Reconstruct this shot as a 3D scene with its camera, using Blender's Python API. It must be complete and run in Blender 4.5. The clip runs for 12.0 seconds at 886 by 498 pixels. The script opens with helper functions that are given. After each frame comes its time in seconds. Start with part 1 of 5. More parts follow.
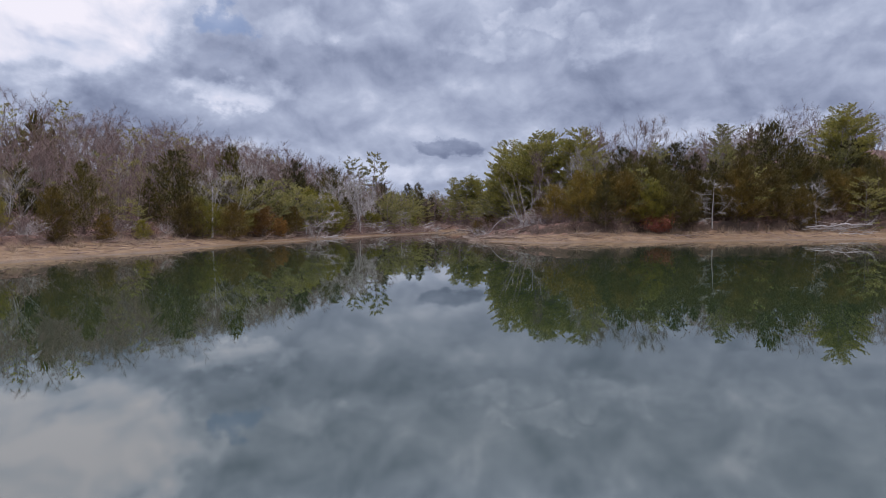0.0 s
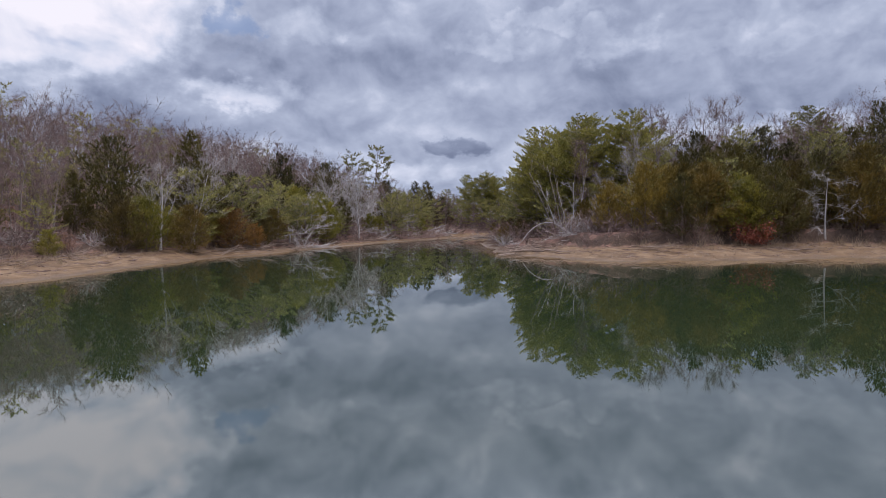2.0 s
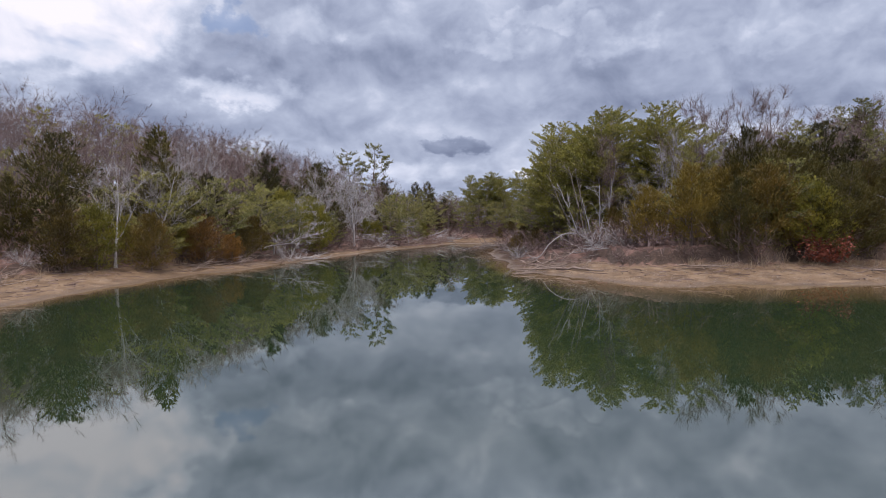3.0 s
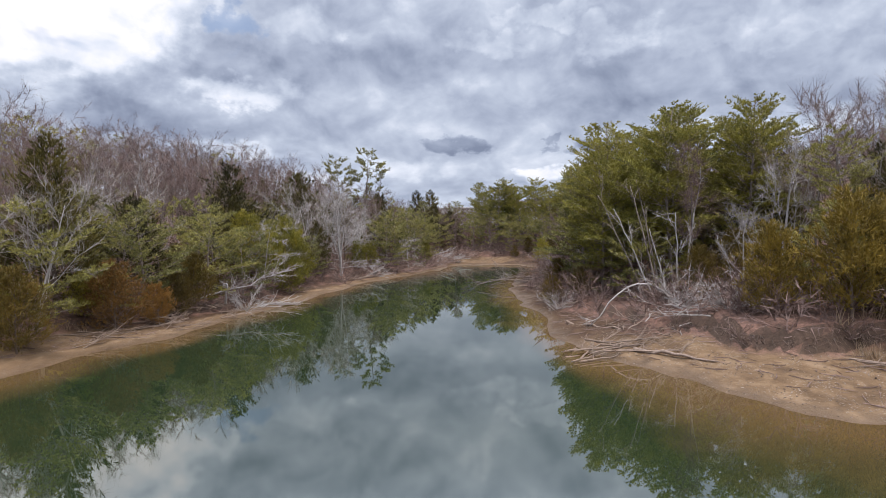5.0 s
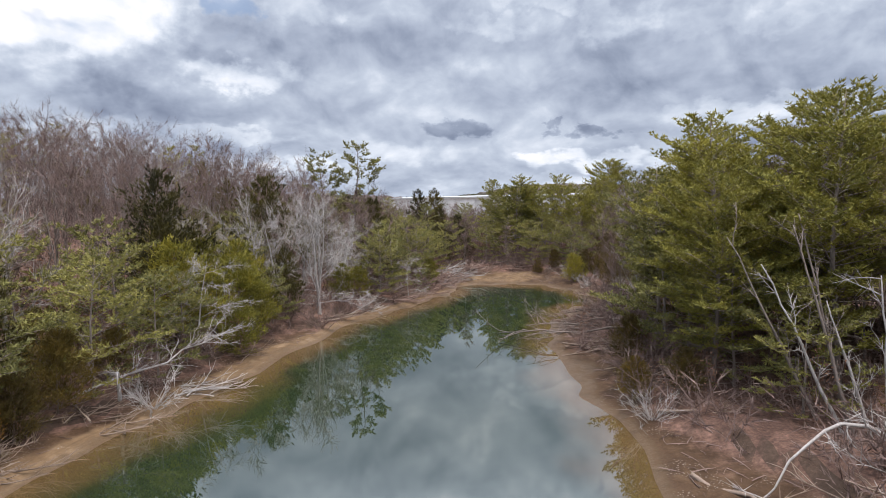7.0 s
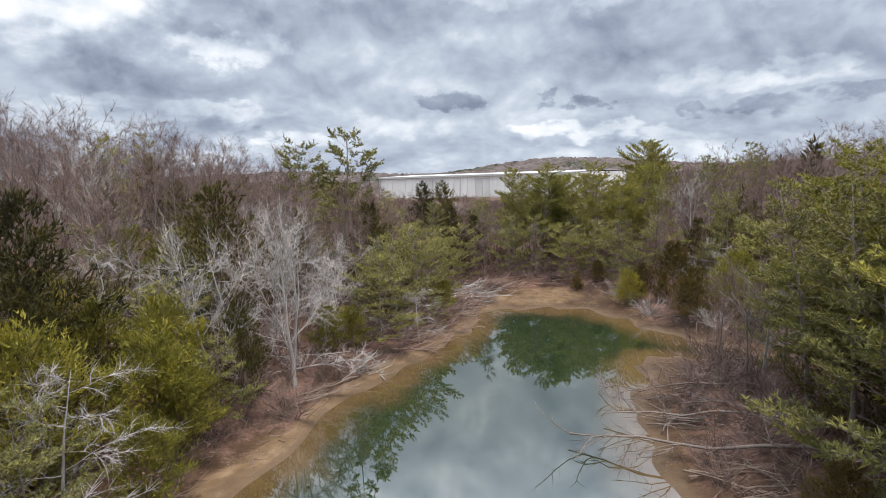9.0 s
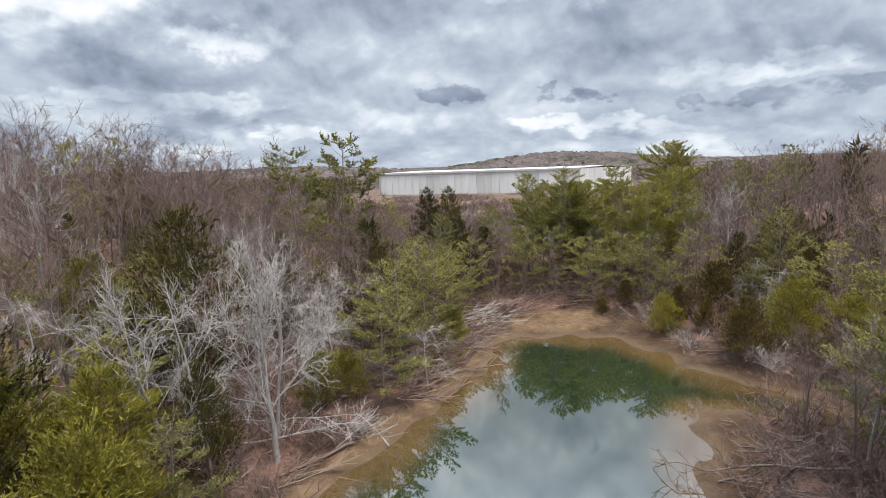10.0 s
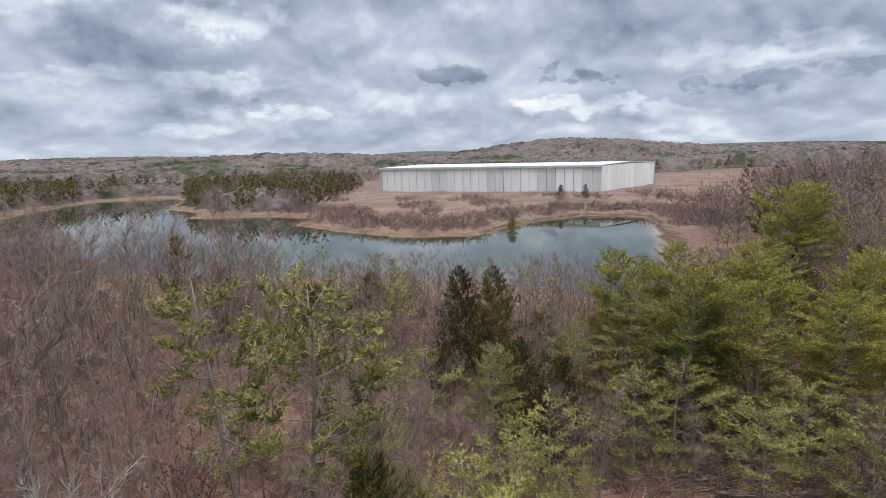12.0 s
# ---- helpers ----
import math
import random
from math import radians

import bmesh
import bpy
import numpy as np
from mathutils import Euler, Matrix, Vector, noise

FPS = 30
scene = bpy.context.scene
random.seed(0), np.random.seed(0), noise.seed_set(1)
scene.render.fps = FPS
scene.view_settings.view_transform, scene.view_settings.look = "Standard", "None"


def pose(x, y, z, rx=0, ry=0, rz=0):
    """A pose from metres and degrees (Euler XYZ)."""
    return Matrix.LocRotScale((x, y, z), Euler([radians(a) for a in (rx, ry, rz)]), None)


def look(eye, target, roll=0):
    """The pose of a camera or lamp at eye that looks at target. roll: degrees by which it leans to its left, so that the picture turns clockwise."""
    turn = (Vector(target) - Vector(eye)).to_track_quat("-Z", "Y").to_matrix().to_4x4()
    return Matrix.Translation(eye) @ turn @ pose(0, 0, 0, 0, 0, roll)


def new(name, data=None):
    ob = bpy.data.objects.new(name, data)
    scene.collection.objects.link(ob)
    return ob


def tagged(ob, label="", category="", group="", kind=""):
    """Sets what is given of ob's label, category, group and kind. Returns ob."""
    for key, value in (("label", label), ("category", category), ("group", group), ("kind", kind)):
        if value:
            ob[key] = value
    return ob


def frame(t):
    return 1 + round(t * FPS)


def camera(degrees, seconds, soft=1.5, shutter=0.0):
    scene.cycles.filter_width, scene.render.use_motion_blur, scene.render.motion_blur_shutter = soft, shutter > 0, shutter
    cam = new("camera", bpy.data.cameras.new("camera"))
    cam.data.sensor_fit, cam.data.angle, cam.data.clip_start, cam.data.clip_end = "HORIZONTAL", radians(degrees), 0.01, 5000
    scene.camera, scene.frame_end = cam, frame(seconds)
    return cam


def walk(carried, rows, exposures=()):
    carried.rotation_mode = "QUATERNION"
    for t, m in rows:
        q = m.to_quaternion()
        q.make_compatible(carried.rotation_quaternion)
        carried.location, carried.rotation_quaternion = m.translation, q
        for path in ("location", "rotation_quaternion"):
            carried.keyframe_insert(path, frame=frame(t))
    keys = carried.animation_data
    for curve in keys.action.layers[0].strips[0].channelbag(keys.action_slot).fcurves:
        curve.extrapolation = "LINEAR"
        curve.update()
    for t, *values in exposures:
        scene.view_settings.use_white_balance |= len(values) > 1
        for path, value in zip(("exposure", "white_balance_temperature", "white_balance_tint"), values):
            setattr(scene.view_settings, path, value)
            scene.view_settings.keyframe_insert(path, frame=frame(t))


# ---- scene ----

# ------------------------------------------------------------------ camera
cam = camera(77.0, 12.0, soft=0.8)
# seconds, eye x, y, z, yaw, pitch, roll
PATH = [
    (0.0, 1.434, 0.659, 1.64, 0.987, -2.656, -0.678),
    (0.5, 1.085, 3.575, 1.726, 1.496, -2.678, -0.691),
    (1.0, 0.852, 6.553, 1.857, 1.616, -2.663, -0.655),
    (1.5, 0.695, 9.562, 1.984, 1.726, -2.615, -0.671),
    (2.0, 0.417, 12.576, 2.233, 1.707, -2.683, -0.677),
    (2.5, 0.118, 15.577, 2.522, 1.661, -2.688, -0.647),
    (3.0, -0.182, 18.543, 3.022, 1.661, -2.813, -0.723),
    (5.0, -1.006, 29.849, 5.167, 1.804, -2.906, -0.981),
    (5.5, -1.316, 32.888, 5.793, 1.741, -2.963, -0.962),
    (6.0, -1.526, 35.902, 6.359, 1.832, -2.891, -0.987),
    (6.5, -1.774, 38.902, 6.945, 1.871, -3.562, -0.814),
    (7.0, -2.056, 41.897, 7.522, 1.862, -4.51, -0.9),
    (9.0, -3.854, 53.531, 9.674, 1.474, -7.173, -1.692),
    (9.5, -4.235, 56.057, 10.254, 1.388, -7.561, -1.807),
    (10.0, -4.573, 58.572, 10.834, 1.439, -7.838, -1.769),
    (10.5, -4.942, 61.016, 11.507, 1.399, -8.271, -1.721),
    (11.0, -5.281, 63.418, 12.172, 1.424, -8.605, -1.632),
    (11.5, -5.656, 65.793, 12.873, 1.397, -8.862, -1.523),
    (11.7, -5.748, 66.707, 13.129, 1.473, -8.854, -1.5),
    (11.8, -6.26, 70.3, 14.117, 1.48, -9.13, -1.45),
    (11.9, -6.78, 73.893, 15.104, 1.49, -9.41, -1.4),
    (12.0, -7.3, 77.486, 16.092, 1.502, -9.697, -1.4),
]


def aim(x, y, z, yaw, pitch, roll):
    a, p = radians(yaw), radians(pitch)
    return look((x, y, z), (x - math.sin(a) * math.cos(p), y + math.cos(a) * math.cos(p), z + math.sin(p)), roll)


# seconds, stops, kelvin, tint
EXPOSURES = [(0.0, -0.19, 6160, 21), (2.5, -0.1, 6210, 21), (5.0, 0.18, 6480, 16), (7.0, 0.22, 6570, 14), (9.5, 0.24, 6670, 11), (11.5, 0.20, 6690, 10), (12.0, 0.10, 6540, 10)]
walk(cam, [(t, aim(*row)) for t, *row in PATH], EXPOSURES)


# ------------------------------------------------------------------ node helpers
class Nodes:
    """Short calls for building a node tree."""

    def __init__(self, tree):
        self.t = tree
        tree.nodes.clear()

    def add(self, kind, **props):
        n = self.t.nodes.new(kind)
        ins = props.pop("ins", {})
        for k, v in props.items():
            setattr(n, k, v)
        for k, v in ins.items():
            self.put(n.inputs[k], v)
        return n

    def put(self, socket, v):
        if isinstance(v, bpy.types.NodeSocket):
            self.t.links.new(v, socket)
        else:
            socket.default_value = v

    def math(self, op, a, b=None, clamp=False):
        n = self.add("ShaderNodeMath", operation=op, use_clamp=clamp)
        self.put(n.inputs[0], a)
        if b is not None:
            self.put(n.inputs[1], b)
        return n.outputs[0]

    def vec(self, op, a, b=None):
        n = self.add("ShaderNodeVectorMath", operation=op)
        self.put(n.inputs[0], a)
        if b is not None:
            self.put(n.inputs[1], b)
        return n.outputs[0]

    def mix(self, fac, a, b, blend="MIX"):
        n = self.add("ShaderNodeMix", data_type="RGBA", blend_type=blend)
        self.put(n.inputs[0], fac)
        self.put(n.inputs[6], a if isinstance(a, bpy.types.NodeSocket) else (*a, 1.0))
        self.put(n.inputs[7], b if isinstance(b, bpy.types.NodeSocket) else (*b, 1.0))
        return n.outputs[2]

    def noise(self, vector, scale, detail=4.0, rough=0.55, distort=0.0):
        n = self.add("ShaderNodeTexNoise", ins={"Scale": scale, "Detail": detail, "Roughness": rough, "Distortion": distort})
        if vector is not None:
            self.put(n.inputs["Vector"], vector)
        return n.outputs["Fac"]

    def ramp(self, fac, stops, mode="LINEAR"):
        n = self.add("ShaderNodeValToRGB")
        n.color_ramp.interpolation = mode
        e = n.color_ramp.elements
        while len(e) < len(stops):
            e.new(0.5)
        for el, (p, c) in zip(e, stops):
            el.position = p
            el.color = (*c, 1.0) if not isinstance(c, float) else (c, c, c, 1.0)
        self.put(n.inputs[0], fac)
        return n.outputs[0]

    def smooth(self, v, a, b):
        n = self.add("ShaderNodeMapRange", interpolation_type="SMOOTHSTEP")
        for k, x in zip(range(5), (v, a, b, 0.0, 1.0)):
            self.put(n.inputs[k], x)
        return n.outputs[0]


# ------------------------------------------------------------------ sky and sun
SUN_EL, SUN_AZ = radians(73), radians(145)
world = bpy.data.worlds.new("sky")
scene.world = world
world.use_nodes = True
w = Nodes(world.node_tree)
way = w.add("ShaderNodeTexCoord").outputs["Generated"]
sep = w.add("ShaderNodeSeparateXYZ", ins={0: way})
dx, dy, dz = sep.outputs
blue = w.add("ShaderNodeTexSky", sky_type="NISHITA", sun_disc=False, sun_elevation=SUN_EL, sun_rotation=SUN_AZ)
clear = w.vec("SCALE", blue.outputs[0])
w.t.nodes[-1].inputs["Scale"].default_value = 0.13
# clouds lie in bands that flatten towards the horizon
az = w.math("MULTIPLY", w.math("ARCTAN2", dx, dy), 57.29578)
el = w.math("MULTIPLY", w.math("ARCSINE", dz), 57.29578)
flat = w.math("MULTIPLY", w.math("POWER", w.math("MAXIMUM", el, 0.05), 0.72), 0.62)
sheet = w.add("ShaderNodeCombineXYZ", ins={0: w.math("MULTIPLY", az, 0.165), 1: flat, 2: 2.37}).outputs[0]
broad = w.noise(sheet, 0.5, 2.0, 0.5, 0.5)
billow = w.noise(sheet, 1.1, 5.0, 0.5, 0.35)
fine = w.noise(sheet, 3.6, 4.0, 0.5, 0.2)
curl = w.add("ShaderNodeTexNoise", ins={"Vector": sheet, "Scale": 1.5, "Detail": 5.0, "Roughness": 0.55}).outputs["Color"]
curl = w.add("ShaderNodeSeparateXYZ", ins={0: curl}).outputs
az_bent = w.math("ADD", az, w.math("MULTIPLY", w.math("SUBTRACT", curl[0], 0.5), 13.0))
el_bent = w.math("ADD", el, w.math("MULTIPLY", w.math("SUBTRACT", curl[1], 0.5), w.math("ADD", 3.0, w.math("MULTIPLY", el, 0.32))))


def puff(a, e, wa, we, amount, sharp=1.0):
    """A lighter or darker cloud mass round azimuth a and elevation e, in degrees."""
    da = w.math("DIVIDE", w.math("SUBTRACT", az_bent, a), wa)
    de = w.math("DIVIDE", w.math("SUBTRACT", el_bent, e), we)
    r = w.math("ADD", w.math("MULTIPLY", da, da), w.math("MULTIPLY", de, de))
    return w.math("MULTIPLY", w.smooth(r, 1.0 + 0.6 / sharp, max(1.0 - 0.9 / sharp, 0.0)), amount)


lower = w.noise(w.vec("ADD", sheet, (0.05, 0.30, 0.0)), 1.1, 5.0, 0.5, 0.35)
relief = w.math("MULTIPLY", w.math("SUBTRACT", billow, lower), 0.42)
tone = w.math("ADD", w.math("MULTIPLY", w.math("SUBTRACT", broad, 0.5), 0.55), w.math("ADD", w.math("MULTIPLY", w.math("SUBTRACT", billow, 0.5), 0.36), w.math("MULTIPLY", w.math("SUBTRACT", fine, 0.5), 0.16)))
tone = w.math("ADD", tone, w.math("ADD", relief, 0.535))
# azimuth, elevation, half width, half height, lighter or darker, sharpness of the edge
PUFFS = [
    (-38.5, 18.6, 13.0, 7.6, 0.40, 1.1),
    (-36.0, 11.2, 10.0, 1.5, -0.12, 0.7),
    (-24.5, 14.6, 5.0, 2.4, -0.12, 0.6),
    (-24.0, 9.4, 11.0, 1.5, -0.10, 0.6),
    (-21.0, 12.3, 4.8, 1.4, 0.24, 0.9),
    (-16.0, 18.6, 4.0, 1.6, 0.13, 0.7),
    (-7.5, 15.5, 8.0, 3.0, -0.10, 0.5),
    (3.5, 17.4, 4.6, 0.9, 0.12, 0.6),
    (9.0, 19.4, 5.0, 1.0, 0.13, 0.7),
    (14.5, 16.9, 3.6, 1.2, 0.13, 0.6),
    (18.5, 13.0, 13.0, 2.6, -0.08, 0.5),
    (28.0, 15.8, 9.0, 1.2, 0.09, 0.6),
    (31.0, 10.0, 9.0, 1.5, -0.07, 0.6),
    (-24.0, 5.0, 5.6, 1.1, -0.20, 0.9),
    (-22.0, 7.0, 4.4, 0.6, 0.16, 0.9),
    (-15.5, 4.2, 2.8, 0.8, 0.20, 1.0),
    (-24.0, 2.7, 4.5, 0.6, 0.16, 0.9),
    (-34.5, 7.2, 4.5, 0.7, 0.14, 0.8),
    (-6.0, 5.2, 6.0, 1.0, 0.13, 0.7),
    (-0.6, 7.6, 3.2, 0.85, -0.28, 1.1),
    (9.1, 7.6, 1.4, 0.4, -0.20, 1.1),
    (12.7, 7.0, 1.7, 0.6, -0.24, 1.1),
    (9.0, 4.7, 3.0, 0.8, 0.24, 1.0),
    (14.5, 4.2, 3.4, 0.8, 0.26, 1.0),
    (20.5, 3.4, 4.0, 0.6, 0.18, 0.9),
    (22.0, 5.8, 1.9, 0.5, -0.18, 1.1),
    (27.5, 5.7, 3.2, 0.75, -0.22, 1.1),
    (35.0, 6.2, 3.0, 0.7, -0.20, 1.1),
    (27.0, 7.9, 8.0, 0.7, 0.14, 0.8),
    (12.0, 2.2, 18.0, 0.7, 0.10, 0.6),
]
for spec in PUFFS:
    tone = w.math("ADD", tone, puff(*spec))
tone = w.math("ADD", tone, w.math("MULTIPLY", w.smooth(el, 4.5, -0.5), 0.08))
cloud = w.ramp(tone, [(0.22, (0.20, 0.245, 0.335)), (0.34, (0.275, 0.33, 0.43)), (0.48, (0.375, 0.44, 0.545)), (0.62, (0.485, 0.56, 0.66)), (0.78, (0.69, 0.76, 0.84)), (1.0, (1.0, 1.0, 1.0))])
zenith = w.math("ADD", 1.0, w.math("MULTIPLY", w.smooth(el, 20.0, 62.0), 3.6))
cloud = w.vec("MULTIPLY", cloud, w.add("ShaderNodeCombineXYZ", ins={0: zenith, 1: zenith, 2: zenith}).outputs[0])
gap = w.smooth(w.noise(sheet, 0.8, 4.0, 0.5, 0.3), 0.66, 0.80)
gap = w.math("MAXIMUM", gap, puff(-22.3, 19.0, 2.2, 1.3, 0.6, 0.7))
gap = w.math("MULTIPLY", gap, w.smooth(el, 8.0, 14.0))
skyc = w.mix(gap, cloud, clear)
bg = w.add("ShaderNodeBackground", ins={"Color": skyc, "Strength": 1.0})
w.t.links.new(bg.outputs[0], w.add("ShaderNodeOutputWorld").inputs[0])

sun = new("sun", bpy.data.lights.new("sun", "SUN"))
sun.data.energy, sun.data.angle, sun.data.color = 3.4, radians(25), (1.0, 0.95, 0.88)
sun.matrix_world = look((0, 0, 60), (0 - math.sin(SUN_AZ) * math.cos(SUN_EL), 0 - math.cos(SUN_AZ) * math.cos(SUN_EL), 60 - math.sin(SUN_EL)))


# ------------------------------------------------------------------ materials
def material(name, rough=0.85):
    m = bpy.data.materials.new(name)
    m.use_nodes = True
    n = Nodes(m.node_tree)
    b = n.add("ShaderNodeBsdfPrincipled", ins={"Roughness": rough, "Specular IOR Level": 0.25})
    n.t.links.new(b.outputs[0], n.add("ShaderNodeOutputMaterial").inputs[0])
    return m, n, b


def bump(n, b, height, strength, distance):
    k = n.add("ShaderNodeBump", ins={"Height": height, "Strength": strength, "Distance": distance})
    n.put(b.inputs["Normal"], k.outputs[0])


def bark(name, dark, light, scale=6.0):
    m, n, b = material(name, 0.9)
    pos = n.add("ShaderNodeTexCoord").outputs["Object"]
    grain = n.noise(n.vec("MULTIPLY", pos, (1.0, 1.0, 0.18)), scale * 3, 5.0, 0.65)
    patch = n.noise(pos, scale * 0.15, 3.0)
    rnd = n.add("ShaderNodeObjectInfo").outputs["Random"]
    v = n.math("ADD", n.math("MULTIPLY", grain, 0.7), n.math("MULTIPLY", patch, 0.5))
    c = n.ramp(v, [(0.35, dark), (0.75, light)])
    c = n.mix(n.math("MULTIPLY", rnd, 0.4), c, n.vec("MULTIPLY", c, (0.72, 0.68, 0.66)))
    n.put(b.inputs["Base Color"], c)
    bump(n, b, grain, 0.6, 0.02)
    return m


def leaf(name, stops, rough=0.7, vary=0.25, patch_scale=0.9):
    """Foliage whose colour runs through the stops, by spray, by branch and by tree."""
    m, n, b = material(name, rough)
    pos = n.add("ShaderNodeTexCoord").outputs["Object"]
    isl = n.add("ShaderNodeNewGeometry").outputs["Random Per Island"]
    rnd = n.add("ShaderNodeObjectInfo").outputs["Random"]
    v = n.math("ADD", n.math("MULTIPLY", n.noise(pos, patch_scale, 3.0), 0.75), n.math("MULTIPLY", isl, vary))
    v = n.math("ADD", v, n.math("MULTIPLY", n.math("SUBTRACT", rnd, 0.5), 0.22))
    c = n.ramp(v, stops)
    n.put(b.inputs["Base Color"], c)
    glow = n.add("ShaderNodeBsdfTranslucent", ins={"Color": n.vec("MULTIPLY", c, (1.15, 1.1, 0.8))})
    both = n.add("ShaderNodeMixShader", ins={0: 0.2, 1: b.outputs[0], 2: glow.outputs[0]})
    n.t.links.new(both.outputs[0], [k for k in n.t.nodes if k.type == "OUTPUT_MATERIAL"][0].inputs[0])
    return m


M = {
    "bark": bark("grey_brown_bark", (0.066, 0.051, 0.043), (0.235, 0.190, 0.163)),
    "bark_pine": bark("pine_bark", (0.085, 0.066, 0.056), (0.27, 0.22, 0.19)),
    "bark_cedar": bark("cedar_bark", (0.07, 0.05, 0.04), (0.19, 0.14, 0.11)),
    "bark_dead": bark("bleached_wood", (0.165, 0.142, 0.126), (0.43, 0.395, 0.365)),
    "twig": bark("twigs", (0.080, 0.053, 0.045), (0.235, 0.163, 0.138)),
    "wrack": bark("reddish_brown_wrack", (0.085, 0.052, 0.040), (0.32, 0.22, 0.178)),
    "drift": bark("driftwood", (0.115, 0.08, 0.06), (0.28, 0.21, 0.162)),
    "cedar": leaf("cedar_foliage", [(0.25, (0.026, 0.024, 0.009)), (0.45, (0.066, 0.055, 0.013)), (0.66, (0.128, 0.100, 0.020)), (0.9, (0.195, 0.132, 0.027))], vary=0.15),
    "cedar_bright": leaf("yellow_green_cedar_foliage", [(0.25, (0.078, 0.076, 0.014)), (0.45, (0.180, 0.160, 0.023)), (0.66, (0.300, 0.246, 0.031)), (0.9, (0.39, 0.30, 0.044))], vary=0.18),
    "cedar_gold": leaf("golden_cedar_foliage", [(0.25, (0.085, 0.062, 0.014)), (0.5, (0.25, 0.172, 0.029)), (0.8, (0.43, 0.27, 0.05))], vary=0.15),
    "cedar_rust": leaf("rusty_cedar_foliage", [(0.25, (0.042, 0.030, 0.009)), (0.5, (0.118, 0.082, 0.016)), (0.8, (0.235, 0.142, 0.028))], vary=0.15),
    "cedar_orange": leaf("orange_brown_cedar_foliage", [(0.25, (0.085, 0.045, 0.014)), (0.5, (0.19, 0.098, 0.022)), (0.8, (0.33, 0.165, 0.035))]),
    "pine": leaf("pine_needles", [(0.22, (0.062, 0.065, 0.026)), (0.45, (0.165, 0.156, 0.052)), (0.68, (0.290, 0.262, 0.075)), (0.95, (0.40, 0.345, 0.105))]),
    "pine_bright": leaf("yellow_green_pine_needles", [(0.22, (0.066, 0.067, 0.018)), (0.45, (0.185, 0.172, 0.038)), (0.68, (0.330, 0.290, 0.058)), (0.95, (0.45, 0.38, 0.085))]),
    "tan": leaf("dry_brown_leaves", [(0.3, (0.11, 0.055, 0.036)), (0.55, (0.20, 0.105, 0.068)), (0.85, (0.31, 0.18, 0.12))]),
    "red": leaf("red_leaves", [(0.3, (0.11, 0.03, 0.02)), (0.55, (0.22, 0.06, 0.035)), (0.85, (0.32, 0.11, 0.06))]),
    "straw": leaf("dry_grass_blades", [(0.3, (0.19, 0.13, 0.085)), (0.6, (0.33, 0.25, 0.17)), (0.9, (0.45, 0.36, 0.26))]),
}


# ------------------------------------------------------------------ the lie of the land
LAKE = [(-160, -220), (-90, -90), (-40, -40), (-27, 0), (-22.5, 15), (-19.6, 27), (-18.3, 34), (-17.5, 42), (-16.2, 50), (-14.7, 55), (-13.4, 58.4),
        (-12.2, 62), (-11.6, 67), (-10.3, 72.8), (-9.0, 76.3), (-6.8, 81.2), (-4.7, 84.9), (-2.9, 88.4), (-1.9, 92.6), (-0.6, 94.1), (2.6, 94.3), (5.1, 92.8),
        (6.9, 90), (8.3, 87), (9.4, 85), (10.6, 83.4), (11.4, 81.6), (10.0, 80.6), (8.0, 81.6), (6.4, 81.9), (4.7, 81.3), (4.5, 79), (4.1, 77), (3.2, 74.2),
        (2.9, 70), (2.8, 64), (3.3, 57.5), (3.7, 53), (4.6, 50), (6.2, 47.8), (7.3, 45.6), (8.8, 44.2), (11, 43.7), (15.3, 43.5), (21.7, 44.1), (28, 43.8),
        (35, 44.6), (60, 46), (100, 36), (150, 0), (200, -80), (220, -220)]
FAR_LAKE = [(-120, 190), (-100, 166), (-75, 160), (-50, 152), (-20, 149), (0, 143), (11, 137), (20, 148), (28, 172), (36, 200), (38, 212), (25, 217), (10, 206.6),
            (-2.8, 187), (-17, 186), (-33, 196.6), (-47, 210), (-45, 224), (-60, 231), (-81, 228), (-86, 245), (-105, 262), (-117, 300), (-128, 315),
            (-154, 304), (-150, 262), (-134, 215)]


def shore_distance(px, py, poly):
    """Signed distance to a shoreline: above 0 on land, below 0 on water."""
    px, py = np.asarray(px, float), np.asarray(py, float)
    best = np.full(px.shape, 1e9)
    inside = np.zeros(px.shape, bool)
    for (x0, y0), (x1, y1) in zip(poly, poly[1:] + poly[:1]):
        ex, ey = x1 - x0, y1 - y0
        s = np.clip(((px - x0) * ex + (py - y0) * ey) / (ex * ex + ey * ey), 0, 1)
        best = np.minimum(best, np.hypot(px - x0 - s * ex, py - y0 - s * ey))
        if y0 != y1:
            inside ^= ((y0 > py) != (y1 > py)) & (px < (x1 - x0) * (py - y0) / (y1 - y0) + x0)
    return np.where(inside, -best, best)


def ease(v, a, b):
    s = np.clip((np.asarray(v, float) - a) / (b - a), 0, 1)
    return s * s * (3 - 2 * s)


def wobble(x, y, scale, seed):
    """Cheap smooth noise of about -1 to 1."""
    r = np.random.RandomState(seed)
    out = np.zeros(np.shape(x))
    for k in range(6):
        a, ph, f = r.uniform(0, 6.28), r.uniform(0, 6.28), r.uniform(0.6, 2.0) / scale
        out = out + np.sin((np.cos(a) * x + np.sin(a) * y) * f * 6.28 + ph)
    return out / 3.0


